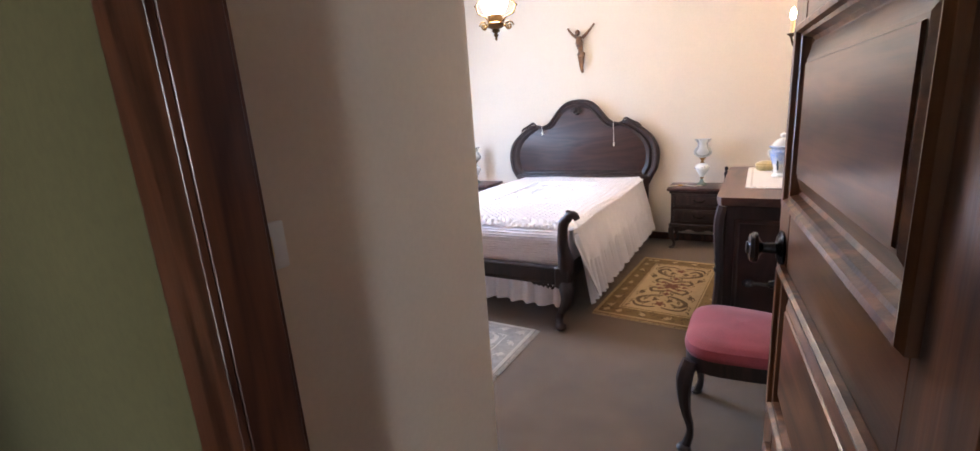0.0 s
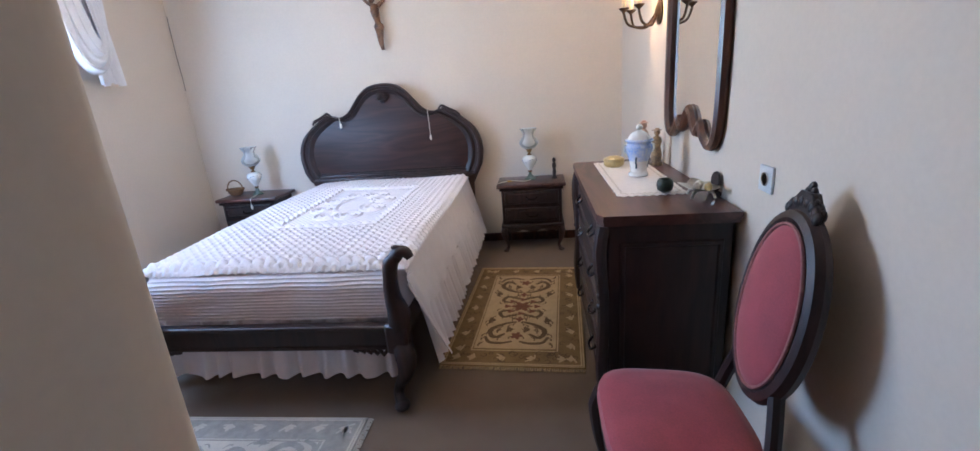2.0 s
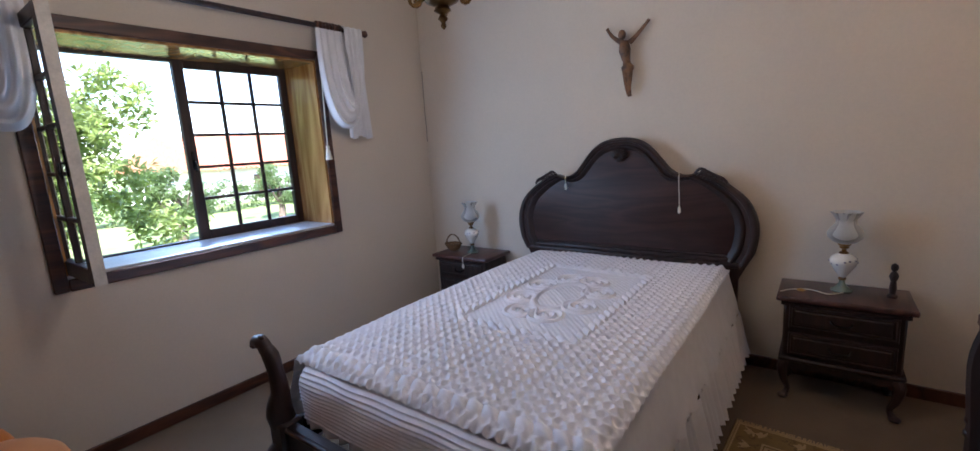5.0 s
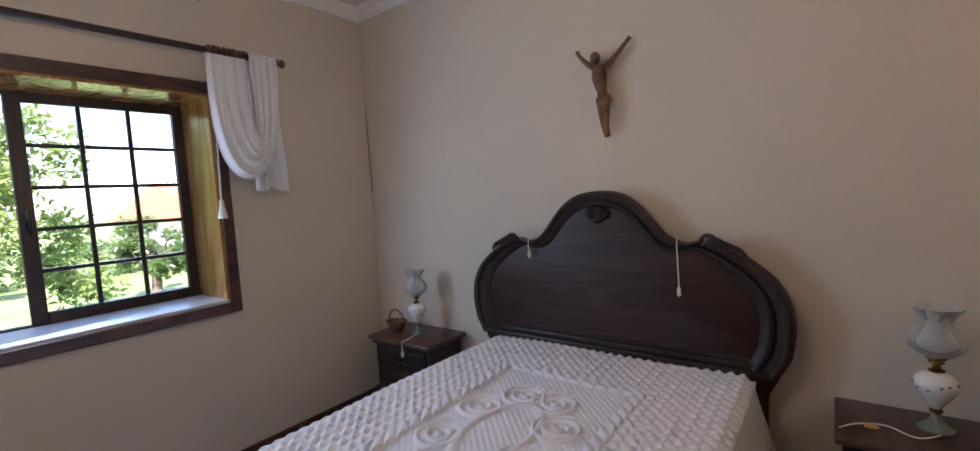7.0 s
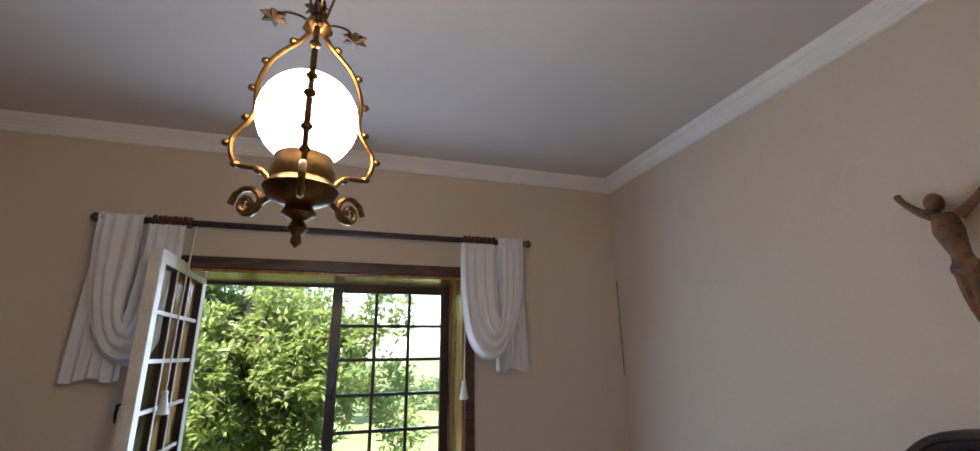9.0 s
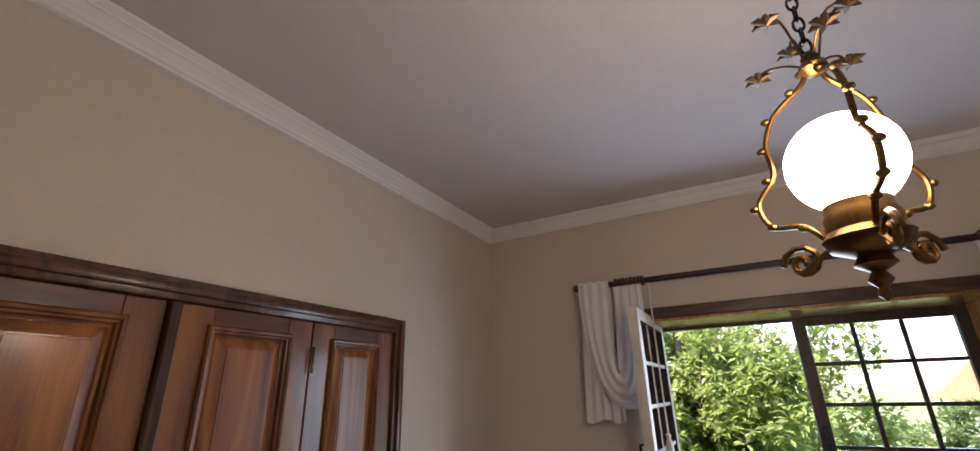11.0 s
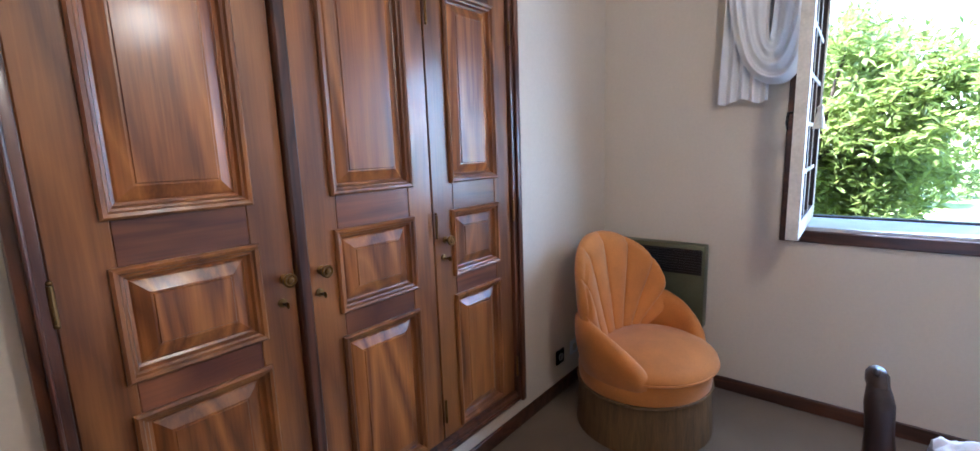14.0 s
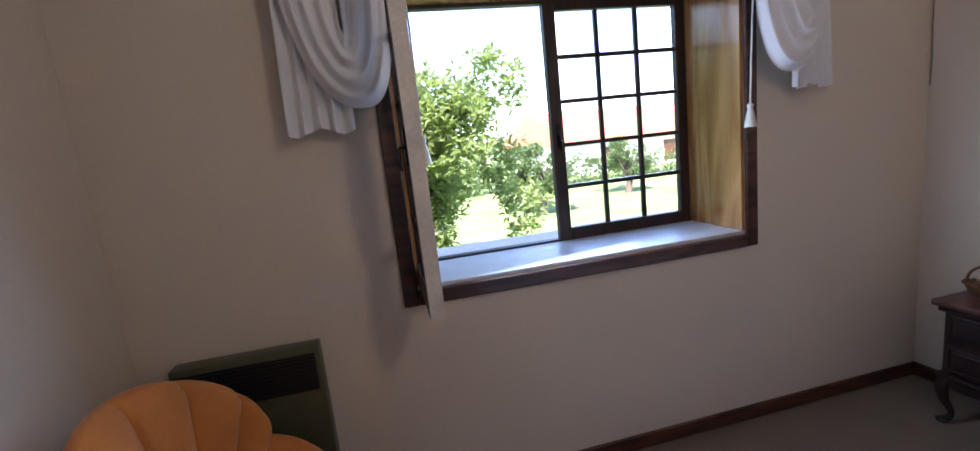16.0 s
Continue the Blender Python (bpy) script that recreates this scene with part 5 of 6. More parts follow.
def wing(u, w, s):
    """A low padded wing that sweeps from the back round the seat and drops to its front."""
    a = radians(58 + 68 * u)
    top = 0.36 + 0.245 * max(0.0, math.cos(u * 1.5)) ** 0.75
    ring = w * 2 * math.pi
    h = 0.5 - 0.5 * math.cos(ring)
    z = 0.285 + (top - 0.285) * h
    side_off = 0.030 * math.sin(ring) * (0.35 + 0.65 * min(1.0, 8 * min(u + 0.03, 1.03 - u))) + 0.018 * math.sin(ring) * h
    r = 0.288 + 0.040 * ((z - 0.285) / 0.32) + side_off
    return (s * r * math.sin(a) * 1.02, -r * math.cos(a) * 0.97 - 0.005, z)


for s in (-1, 1):
    part("arm", surf(bmesh.new(), 30, 26, lambda u, w: wing(u, w, s)), ORANGE, ac, "low curved velvet arm")

# ---- wall heater ----
he = thing("panel_heater", (WEST, 1.55, 0.36), "olive-grey electric panel heater with black grille on the wall", "heater")
part("casing", B(0.0, 0.075, -0.25, 0.25, 0.0, 0.48, 0.006, 2), mat("olive_enamel", (0.10, 0.105, 0.06), 0.35, 0.3, var=0.12, scale=12, bump=0.05), he)
bm = bmesh.new()
box(bm, 0.072, 0.078, -0.235, 0.235, 0.31, 0.455)
for i in range(9):
    box(bm, 0.076, 0.084, -0.232, 0.232, 0.318 + i * 0.0152, 0.325 + i * 0.0152, 0.001)
part("grille", bm, mat("black_grille", (0.012, 0.012, 0.014), 0.4, 0.2, var=0.2), he, "black louvred grille")

# ---- rugs ----
CREAMR = mat("cream_pile", (0.45, 0.32, 0.16), 0.97, var=0.15, scale=20, fine=330, bump=0.9)
OLIVER = mat("olive_gold_pile", (0.215, 0.135, 0.048), 0.97, var=0.2, scale=20, fine=330, bump=0.9)
BROWNR = mat("brown_motif_pile", (0.13, 0.078, 0.030), 0.97, var=0.2, scale=30, fine=330, bump=0.9)
RUSTR = mat("rust_motif_pile", (0.17, 0.065, 0.03), 0.97, var=0.2, scale=30, fine=330, bump=0.9)
GREYR = mat("grey_pile", (0.36, 0.34, 0.30), 0.97, var=0.2, scale=30, fine=330, bump=0.9)
PALER = mat("pale_cream_pile", (0.55, 0.50, 0.42), 0.97, var=0.12, scale=20, fine=330, bump=0.9)


def ribbon(bm, pts, wdt, z):
    pts = smooth_path([(x, y, z) for x, y in pts], 5)
    prev = None
    for i, p in enumerate(pts):
        d = (pts[min(i + 1, len(pts) - 1)] - pts[max(i - 1, 0)]).normalized()
        s = Vector((-d.y, d.x, 0)) * wdt * (0.55 + 0.45 * math.sin(math.pi * i / (len(pts) - 1)))
        cur = (bm.verts.new(p + s), bm.verts.new(p - s))
        if prev:
            bm.faces.new((prev[0], cur[0], cur[1], prev[1]))
        prev = cur


def spot(bm, x, y, rx, ry, z, n=10, lobes=0):
    bm.faces.new([bm.verts.new((x + rx * (1 + 0.3 * (math.cos(lobes * a) if lobes else 0)) * math.cos(a), y + ry * (1 + 0.3 * (math.cos(lobes * a) if lobes else 0)) * math.sin(a), z)) for a in np.linspace(0, 2 * math.pi, n, endpoint=False)])


def rug(at, rz, w, l, label, ground, border, motif, accent):
    t = thing("rug", at, label, "rug", rz, group="bedside rugs")
    hw, hl = w / 2, l / 2
    bm = box(bmesh.new(), -hw, hw, -hl, hl, 0.0, 0.010, 0.004)
    part("border", bm, border, t)
    part("field", box(bmesh.new(), -hw + 0.155, hw - 0.155, -hl + 0.165, hl - 0.165, 0.0095, 0.0125), ground, t, smooth=False)
    bm = bmesh.new()
    for k in (0.010, 0.022, 0.145):
        for a, b in (((-hw + k, -hl + k), (hw - k, -hl + k)), ((hw - k, -hl + k), (hw - k, hl - k)), ((hw - k, hl - k), (-hw + k, hl - k)), ((-hw + k, hl - k), (-hw + k, -hl + k))):
            box(bm, min(a[0], b[0]) - 0.004, max(a[0], b[0]) + 0.004, min(a[1], b[1]) - 0.004, max(a[1], b[1]) + 0.004, 0.0095, 0.0118)
    part("border_stripe", bm, ground, t, smooth=False)
    bm = bmesh.new()
    rr = random.Random(3)
    for i in range(26):
        s = i / 26 * 2 * (w + l)
        if s < w:
            x, y = -hw + s, -hl + 0.075
        elif s < w + l:
            x, y = hw - 0.075, -hl + s - w
        elif s < 2 * w + l:
            x, y = hw - (s - w - l), hl - 0.075
        else:
            x, y = -hw + 0.075, hl - (s - 2 * w - l)
        x, y = max(-hw + 0.075, min(hw - 0.075, x)), max(-hl + 0.075, min(hl - 0.075, y))
        spot(bm, x, y, 0.020, 0.020, 0.0125, 16, 4)
        ribbon(bm, [(x + rr.uniform(-0.03, 0.03), y - 0.03), (x + 0.015, y), (x + rr.uniform(-0.03, 0.03), y + 0.035)], 0.006, 0.0122)
    tagged(part("woven_pattern", bm, ground, t, smooth=False), kind="stuff")
    bm = bmesh.new()
    for i in range(150):
        side = rr.random() * (w + l)
        if side < w:
            x, y = rr.uniform(-hw + 0.04, hw - 0.04), rr.choice((-1, 1)) * (hl - rr.uniform(0.04, 0.13))
        else:
            x, y = rr.choice((-1, 1)) * (hw - rr.uniform(0.04, 0.13)), rr.uniform(-hl + 0.04, hl - 0.04)
        a, q = rr.uniform(0, 6.28), rr.uniform(0.012, 0.022)
        ribbon(bm, [(x + q * math.cos(a + b) * (1 - 0.12 * b), y + q * math.sin(a + b) * (1 - 0.12 * b)) for b in (0, 1.1, 2.2, 3.4, 4.6)], 0.0035, 0.0121)
    tagged(part("border_scroll", bm, motif, t, smooth=False), kind="stuff")
    bm = bmesh.new()
    Z = 0.0138
    for sx in (-1, 1):
        for sy in (-1, 1):
            ribbon(bm, [(sx * 0.02, sy * 0.10), (sx * 0.10, sy * 0.14), (sx * 0.13, sy * 0.08), (sx * 0.07, sy * 0.05)], 0.013, Z)
            ribbon(bm, [(sx * 0.015, sy * 0.20), (sx * 0.09, sy * 0.23), (sx * 0.16, sy * 0.30), (sx * 0.13, sy * 0.38), (sx * 0.07, sy * 0.34)], 0.015, Z)
            ribbon(bm, [(sx * 0.02, sy * 0.42), (sx * 0.08, sy * 0.44), (sx * 0.15, sy * 0.43), (sx * 0.18, sy * 0.37)], 0.012, Z)
            spot(bm, sx * 0.17, sy * 0.18, 0.02, 0.028, Z, 14, 3)
            spot(bm, sx * 0.05, sy * 0.29, 0.018, 0.03, Z, 14, 3)
    mr2 = random.Random(11)
    for i in range(34):
        x, y = mr2.uniform(0.02, 0.20), mr2.uniform(0.03, 0.46)
        for sx in (-1, 1):
            for sy in (-1, 1):
                ribbon(bm, [(sx * (x - 0.015), sy * (y - 0.018)), (sx * (x + 0.006), sy * y), (sx * (x + 0.004), sy * (y + 0.02))], 0.004, Z)
    tagged(part("woven_pattern", bm, motif, t, smooth=False), kind="stuff")
    bm = bmesh.new()
    Z = 0.0142
    spot(bm, 0, 0, 0.055, 0.055, Z, 32, 6)
    for i in range(8):
        a = i * math.pi / 4
        spot(bm, 0.095 * math.cos(a), 0.095 * math.sin(a), 0.02, 0.02, Z, 12, 3)
    for sy in (-1, 1):
        spot(bm, 0, sy * 0.36, 0.03, 0.035, Z, 20, 5)
        spot(bm, 0, sy * 0.17, 0.02, 0.03, Z, 16, 4)
    tagged(part("woven_pattern", bm, accent, t, smooth=False), kind="stuff")
    bm = bmesh.new()
    for s in (-1, 1):
        for i in range(70):
            x = -hw + 0.006 + (w - 0.012) * i / 69
            tube(bm, [(x, s * hl, 0.006), (x + rr.uniform(-0.004, 0.004), s * (hl + 0.012), 0.005), (x + rr.uniform(-0.006, 0.006), s * (hl + 0.024), 0.003)], 0.0032, 4)
    tagged(part("fringe", bm, ground, t, "short cream fringe"), kind="stuff")
    return t


rug((-0.41, 3.44, 0), -3.5, 0.76, 1.31, "gold and brown floral rug beside the bed", CREAMR, OLIVER, BROWNR, RUSTR)
rug((-1.67, 2.08, 0), 90, 0.66, 1.20, "pale grey and cream floral rug at the foot of the bed", PALER, GREYR, GREYR, PALER)

# ---- curtain rod, curtains, cords ----
RODX, RODZ = WEST + 0.11, 2.365
rod = thing("curtain_rod", (RODX, 2.98, RODZ), "dark turned wooden curtain rod with end finials", "curtain rod")
part("pole", tube(bmesh.new(), [(0, -1.10, 0), (0, 1.10, 0)], 0.017, 12), DARK, rod)
for s in (-1, 1):
    bm = lathe(bmesh.new(), [(0.014, 0), (0.024, 0.008), (0.012, 0.016), (0.024, 0.032), (0.026, 0.042), (0.016, 0.056), (0.004, 0.060)], 14)
    bmesh.ops.transform(bm, matrix=pose(0, s * 1.10, 0, -90 * s, 0, 0), verts=bm.verts)
    part("finial", bm, TRIM, rod, "turned dark finial")
    part("bracket", tube(bmesh.new(), [(-0.11, s * 0.98, -0.02), (-0.05, s * 0.98, -0.025), (0, s * 0.98, -0.016)], 0.010, 8), TRIM, rod)
    for i in range(8):
        bm = tube(bmesh.new(), [((0.021 + 0.002 * (i % 2)) * math.cos(a), s * (0.725 + (0.026 if s > 0 else 0.022) * i) - 0.01 * (s < 0), (0.021 + 0.002 * (i % 2)) * math.sin(a)) for a in np.linspace(0, 2 * math.pi, 14)], 0.0105, 6)
        part("ring", bm, TRIM, rod, "dark wooden ring")


def curtain(y_in, y_mid, y_out, label, seed):
    """Hangs from the rings, loops down in a U, goes up over the rod and falls behind it as a tail."""
    t = thing("curtain", (RODX, y_mid, RODZ), label, "curtain", group="curtains")
    win_w, out_w = y_in - y_mid, y_out - y_mid

    def loop(u, v):
        c, sn = math.cos(math.pi * v), math.sin(math.pi * v)
        w = win_w if c > 0 else out_w
        deep = (0.46 + 0.235 * u ** 0.85) * (1.0 + 0.02 * noise.noise((u * 4, v * 3, seed)))
        y = w * (0.06 + 0.94 * u) * abs(c) ** 0.85 + win_w * 0.16 * sn ** 1.5 * u
        z = -0.028 * (1 - v) + 0.014 * v - deep * sn ** 0.72
        fold = math.sin(u * 23 + 2.4 * noise.noise((u * 2.5, v * 2.2, seed)) + 1.5 * v)
        x = 0.026 + 0.060 * sn ** 1.2 * (0.55 + 0.45 * math.sin(math.pi * min(1.0, 0.25 + u))) + 0.013 * fold * (0.45 + 0.55 * sn) - 0.030 * sn * max(0.0, (u - 0.82) / 0.18) ** 2
        return (x, y, z)
    part("swag", surf(bmesh.new(), 90, 70, loop), VOILE, t, "looped voile swag with deep folds")
    part("tail", surf(bmesh.new(), 70, 30, lambda u, v: (-0.022 + 0.004 * v + (0.006 + 0.013 * v) * math.sin(u * 27 + 2 * noise.noise((u * 3, v, seed))), out_w * (0.06 + 0.94 * u) * (1 + 0.06 * v) + out_w * 0.10 * v * (u - 0.3), 0.012 - 0.775 * v - 0.012 * math.sin(u * 9) * v)), VOILE, t, "pleated tail behind the rod")
    part("over_rod", surf(bmesh.new(), 40, 10, lambda u, v: ((0.026 + 0.002 * math.sin(u * 30)) * math.cos(math.pi * v), out_w * (0.06 + 0.94 * u), 0.008 + 0.020 * math.sin(math.pi * v) + 0.003 * math.sin(u * 22))), VOILE, t, "cloth thrown over the rod")
    part("heading", surf(bmesh.new(), 60, 5, lambda u, v: (0.022 + 0.006 * math.sin(u * 46) * (0.3 + v), win_w * (0.03 + 0.98 * u), -0.020 - 0.062 * v)), VOILE, t, "gathered heading tape under the rings")
    part("inner_fall", surf(bmesh.new(), 60, 16, lambda u, v: (0.006 + 0.010 * math.sin(u * 30 + 2 * v), win_w * (0.95 * u) * (1 - 0.35 * v), -0.04 - 0.47 * v)), VOILE, t, "shaded back layer of the loop")
    return t


curtain(2.235, 2.065, 1.862, "white voile curtain looped over the rod beside the open leaf", 3)
curtain(3.675, 3.895, 4.075, "white voile curtain looped over the rod near the bed", 8)
for y, dx, label in ((2.275, 0.16, "cream tasselled cord hanging by the open leaf"), (3.715, 0.06, "cream tasselled cord hanging by the window")):
    t = thing("tassel_cord", (WEST + dx, y, 1.45), label, "tassel", group="tassel cords")
    part("cord", tube(bmesh.new(), [(0, 0, 0.10), (0.01, 0.005, 0.45), (RODX - WEST - dx, 0.0, RODZ - 1.45)], 0.004, 6), WHITECORD, t)
    part("tassel", lathe(bmesh.new(), [(0.004, 0.105), (0.014, 0.095), (0.010, 0.078), (0.013, 0.07), (0.026, 0.0), (0.004, 0.002)], 16), WHITECORD, t, "cream thread tassel")

# ---- pendant light ----
pl = thing("pendant_lamp", (-1.52, 2.935, 1.88), "ornate brass pendant with lit opal globe on a chain", "ceiling lamp")
part("tip", lathe(bmesh.new(), [(0.002, 0.0), (0.010, 0.010), (0.007, 0.022), (0.018, 0.034), (0.010, 0.048), (0.030, 0.060), (0.022, 0.075)], 16), BRASS, pl)
part("font", lathe(bmesh.new(), [(0.020, 0.072), (0.055, 0.088), (0.064, 0.105), (0.054, 0.118), (0.056, 0.138), (0.050, 0.150), (0.050, 0.165), (0.040, 0.168)], 24), BRASS, pl, "dark aged brass font")
gl = part("globe", lathe(bmesh.new(), [(0.040, 0.160)] + [(0.089 * math.sin(a), 0.244 - 0.089 * math.cos(a)) for a in np.linspace(0.45, 2.85, 16)] + [(0.02, 0.329)], 32), GLOBE, pl, "glowing opal glass globe")
gl.visible_shadow = False
for i in range(3):
    a = radians(5 + 120 * i)
    c, s = math.cos(a), math.sin(a)
    p = smooth_path([(0.055 * c, 0.055 * s, 0.115), (0.085 * c, 0.085 * s, 0.150), (0.135 * c, 0.135 * s, 0.165), (0.150 * c, 0.150 * s, 0.215), (0.112 * c, 0.112 * s, 0.265), (0.112 * c, 0.112 * s, 0.33), (0.085 * c, 0.085 * s, 0.385), (0.03 * c, 0.03 * s, 0.42), (0.012 * c, 0.012 * s, 0.445)], 5)
    arm = part("scroll_arm", tube(bmesh.new(), p, 0.0052, 8), BRASS, pl, "leafy cast brass scroll")
    bm = bmesh.new()
    for q in p[4::5]:
        ball(bm, q + Vector((0.008 * c, 0.008 * s, 0.004)), 0.010, 1, 1, 0.7, 8, 5)
    tagged(part("leaf_bud", bm, BRASS, arm), kind="stuff")
    sp = [((0.100 + 0.034 * (1 - k / 18) * math.cos(k * 0.62)) * c, (0.100 + 0.034 * (1 - k / 18) * math.cos(k * 0.62)) * s, 0.085 + 0.034 * (1 - k / 18) * math.sin(k * 0.62)) for k in range(18)]
    part("curl", tube(bmesh.new(), [(0.052 * c, 0.052 * s, 0.10)] + sp[8:], 0.006, 6), BRASS, arm)
    part("curl", tube(bmesh.new(), sp, 0.006, 6), BRASS, arm)
part("rose", lathe(bmesh.new(), [(0.010, 0.43), (0.026, 0.442), (0.022, 0.455), (0.012, 0.462), (0.016, 0.47), (0.004, 0.485)], 14), BRASS, pl)
for i in range(6):
    a = radians(60 * i + 10)
    c, s, h = math.cos(a), math.sin(a), (0.555 if i % 2 else 0.485)
    r = 0.078 if i % 2 else 0.092
    st = part("flower_stem", tube(bmesh.new(), smooth_path([(0.012 * c, 0.012 * s, 0.455), (0.04 * c, 0.04 * s, h - 0.01), (r * 0.8 * c, r * 0.8 * s, h), (r * c, r * s, h - 0.015)], 4), 0.0025, 6), BRASS, pl)
    bm = bmesh.new()
    for k in range(6):
        b = k * math.pi / 3
        tube(bm, [(r * c, r * s, h - 0.015), (r * c + 0.014 * math.cos(b), r * s + 0.014 * math.sin(b), h - 0.008), (r * c + 0.028 * math.cos(b), r * s + 0.028 * math.sin(b), h - 0.012)], [0.004, 0.008, 0.001], 5)
    part("flower", bm, IRON, st, "small brass star flower")
bm = bmesh.new()
z, k = 0.485, 0
while z < CEILZ - 1.88 - 0.03:
    pts = [(0.009 * math.cos(a) * (1 if k % 2 else 0), 0.009 * math.cos(a) * (0 if k % 2 else 1), z + 0.013 + 0.017 * math.sin(a)) for a in np.linspace(0, 2 * math.pi, 13)]
    tube(bm, pts, 0.0028, 5)
    z, k = z + 0.027, k + 1
part("chain", bm, BLACKMETAL, pl, "dark link chain")
part("ceiling_rose", lathe(bmesh.new(), [(0.012, CEILZ - 1.88 - 0.04), (0.045, CEILZ - 1.88 - 0.02), (0.055, CEILZ - 1.88 - 0.001)], 20), BRASS, pl)

# ---- furniture of the far room ----
va = thing("vanity_table", (0.30, -5.15, 0), "dark carved vanity with arched mirror and lace runner", "vanity")
part("top", B(-0.75, 0.75, -0.25, 0.25, 0.80, 0.84, 0.01), DARK, va)
for s in (-1, 1):
    part("pedestal", B(s * 0.45 - 0.26, s * 0.45 + 0.26, -0.22, 0.22, 0.14, 0.80, 0.02), DARK, va)
    for y in (-0.18, 0.18):
        for x in (-0.2, 0.2):
            part("leg", cabriole(bmesh.new(), s * 0.45 + x, y, 0.16, 1 if x > 0 else -1, 1 if y > 0 else -1), DARK, va)
arch = [(0.30, 0.0), (0.33, 0.2), (0.30, 0.42), (0.33, 0.62), (0.30, 0.80), (0.20, 0.90), (0.10, 0.93), (0.0, 1.0)]
ap = [(p.x, p.z) for p in smooth_path([(x, 0, z) for x, z in arch], 3)]
al = ap + [(-x, z) for x, z in ap[-2::-1]]
part("mirror_glass", prism(bmesh.new(), [(x - 0.12, 0.86 + z) for x, z in al], -0.20, -0.19), MIRROR, va, "arched mirror", smooth=False)
part("mirror_frame", tube(bmesh.new(), [(x - 0.12, -0.185, 0.86 + z) for x, z in al], 0.035, 8), DARK, va)
wl = [(0.70 + 0.085 * math.cos(a), 1.22 + 0.36 * math.sin(a) * (1 + 0.06 * math.cos(6 * a))) for a in np.linspace(0, 2 * math.pi, 40, endpoint=False)]
part("wing_mirror", prism(bmesh.new(), wl, -0.20, -0.19), MIRROR, va, "narrow side mirror", smooth=False)
part("wing_frame", tube(bmesh.new(), [(x, -0.185, z) for x, z in wl + wl[:1]], 0.028, 8), DARK, va)
part("wing_post", tube(bmesh.new(), [(0.70, -0.19, 0.83), (0.70, -0.19, 0.88)], 0.03, 8), DARK, va)
bm = bmesh.new()
for i in range(9):
    a = radians(-80 + 20 * i)
    tube(bm, [(-0.12 + 0.10 * math.sin(a), -0.18, 1.86 + 0.04 * math.cos(a)), (-0.12 + 0.15 * math.sin(a + 0.15), -0.17, 1.87 + 0.10 * math.cos(a)), (-0.12 + 0.18 * math.sin(a), -0.18, 1.88 + (0.19 - 0.08 * abs(math.sin(a))) * math.cos(a))], [0.045, 0.035, 0.010], 6)
part("carved_crest", bm, DARK, va)
ln = tagged(new("lace_runner", mesh("lace_runner", (lambda b: (box(b, 0.12, 0.36, -5.40, -4.89, 0.841, 0.845), box(b, 0.12, 0.36, -4.895, -4.889, 0.45, 0.841), b)[-1])(bmesh.new()), SKIRT)), "white lace runner hanging over the vanity front", "runner")
vs = thing("vanity_stool", (0.15, -4.20, 0), "dark cabriole-legged stool with pale green seat", "stool")
part("seat", B(-0.26, 0.26, -0.20, 0.20, 0.42, 0.50, 0.03, 3), mat("pale_green_damask", (0.28, 0.30, 0.18), 0.8, var=0.2, scale=20), vs)
part("apron", B(-0.25, 0.25, -0.19, 0.19, 0.36, 0.42, 0.01), DARK, vs)
for x in (-1, 1):
    for y in (-1, 1):
        part("leg", cabriole(bmesh.new(), x * 0.22, y * 0.16, 0.38, x, y, 0.03), DARK, vs)
fl = thing("flower_vase", (0.80, -5.0, 0.84), "white flowers in a vase on the vanity", "flowers")
part("vase", lathe(bmesh.new(), [(0.05, 0), (0.08, 0.1), (0.04, 0.22), (0.06, 0.28)], 14), PORCELAIN, fl)
fl.scale = (1.1, 1.0, 1.8)
bm = bmesh.new()
rr = random.Random(8)
for i in range(24):
    ball(bm, (rr.uniform(-0.2, 0.2), rr.uniform(-0.1, 0.1), 0.5 + rr.uniform(-0.15, 0.2)), rr.uniform(0.02, 0.045), 1, 1, 0.8, 7, 5)
for i in range(12):
    tube(bm, [(0, 0, 0.2), (rr.uniform(-0.2, 0.2), rr.uniform(-0.1, 0.1), 0.55)], 0.006, 5)
part("bouquet", bm, mat("white_green_blooms", (0.6, 0.6, 0.5), 0.7, var=0.5, scale=18, second=(0.06, 0.1, 0.04)), fl)["kind"] = "stuff"
hr = tagged(new("hall_rug", mesh("hall_rug", B(-0.5, 0.9, -2.35, -1.5, 0.0, 0.012, 0.004), mat("patterned_hall_rug", (0.16, 0.17, 0.17), 0.95, var=0.5, scale=14, second=(0.40, 0.36, 0.30), fine=300, bump=0.6))), "grey patterned rug just inside the far room", "rug")

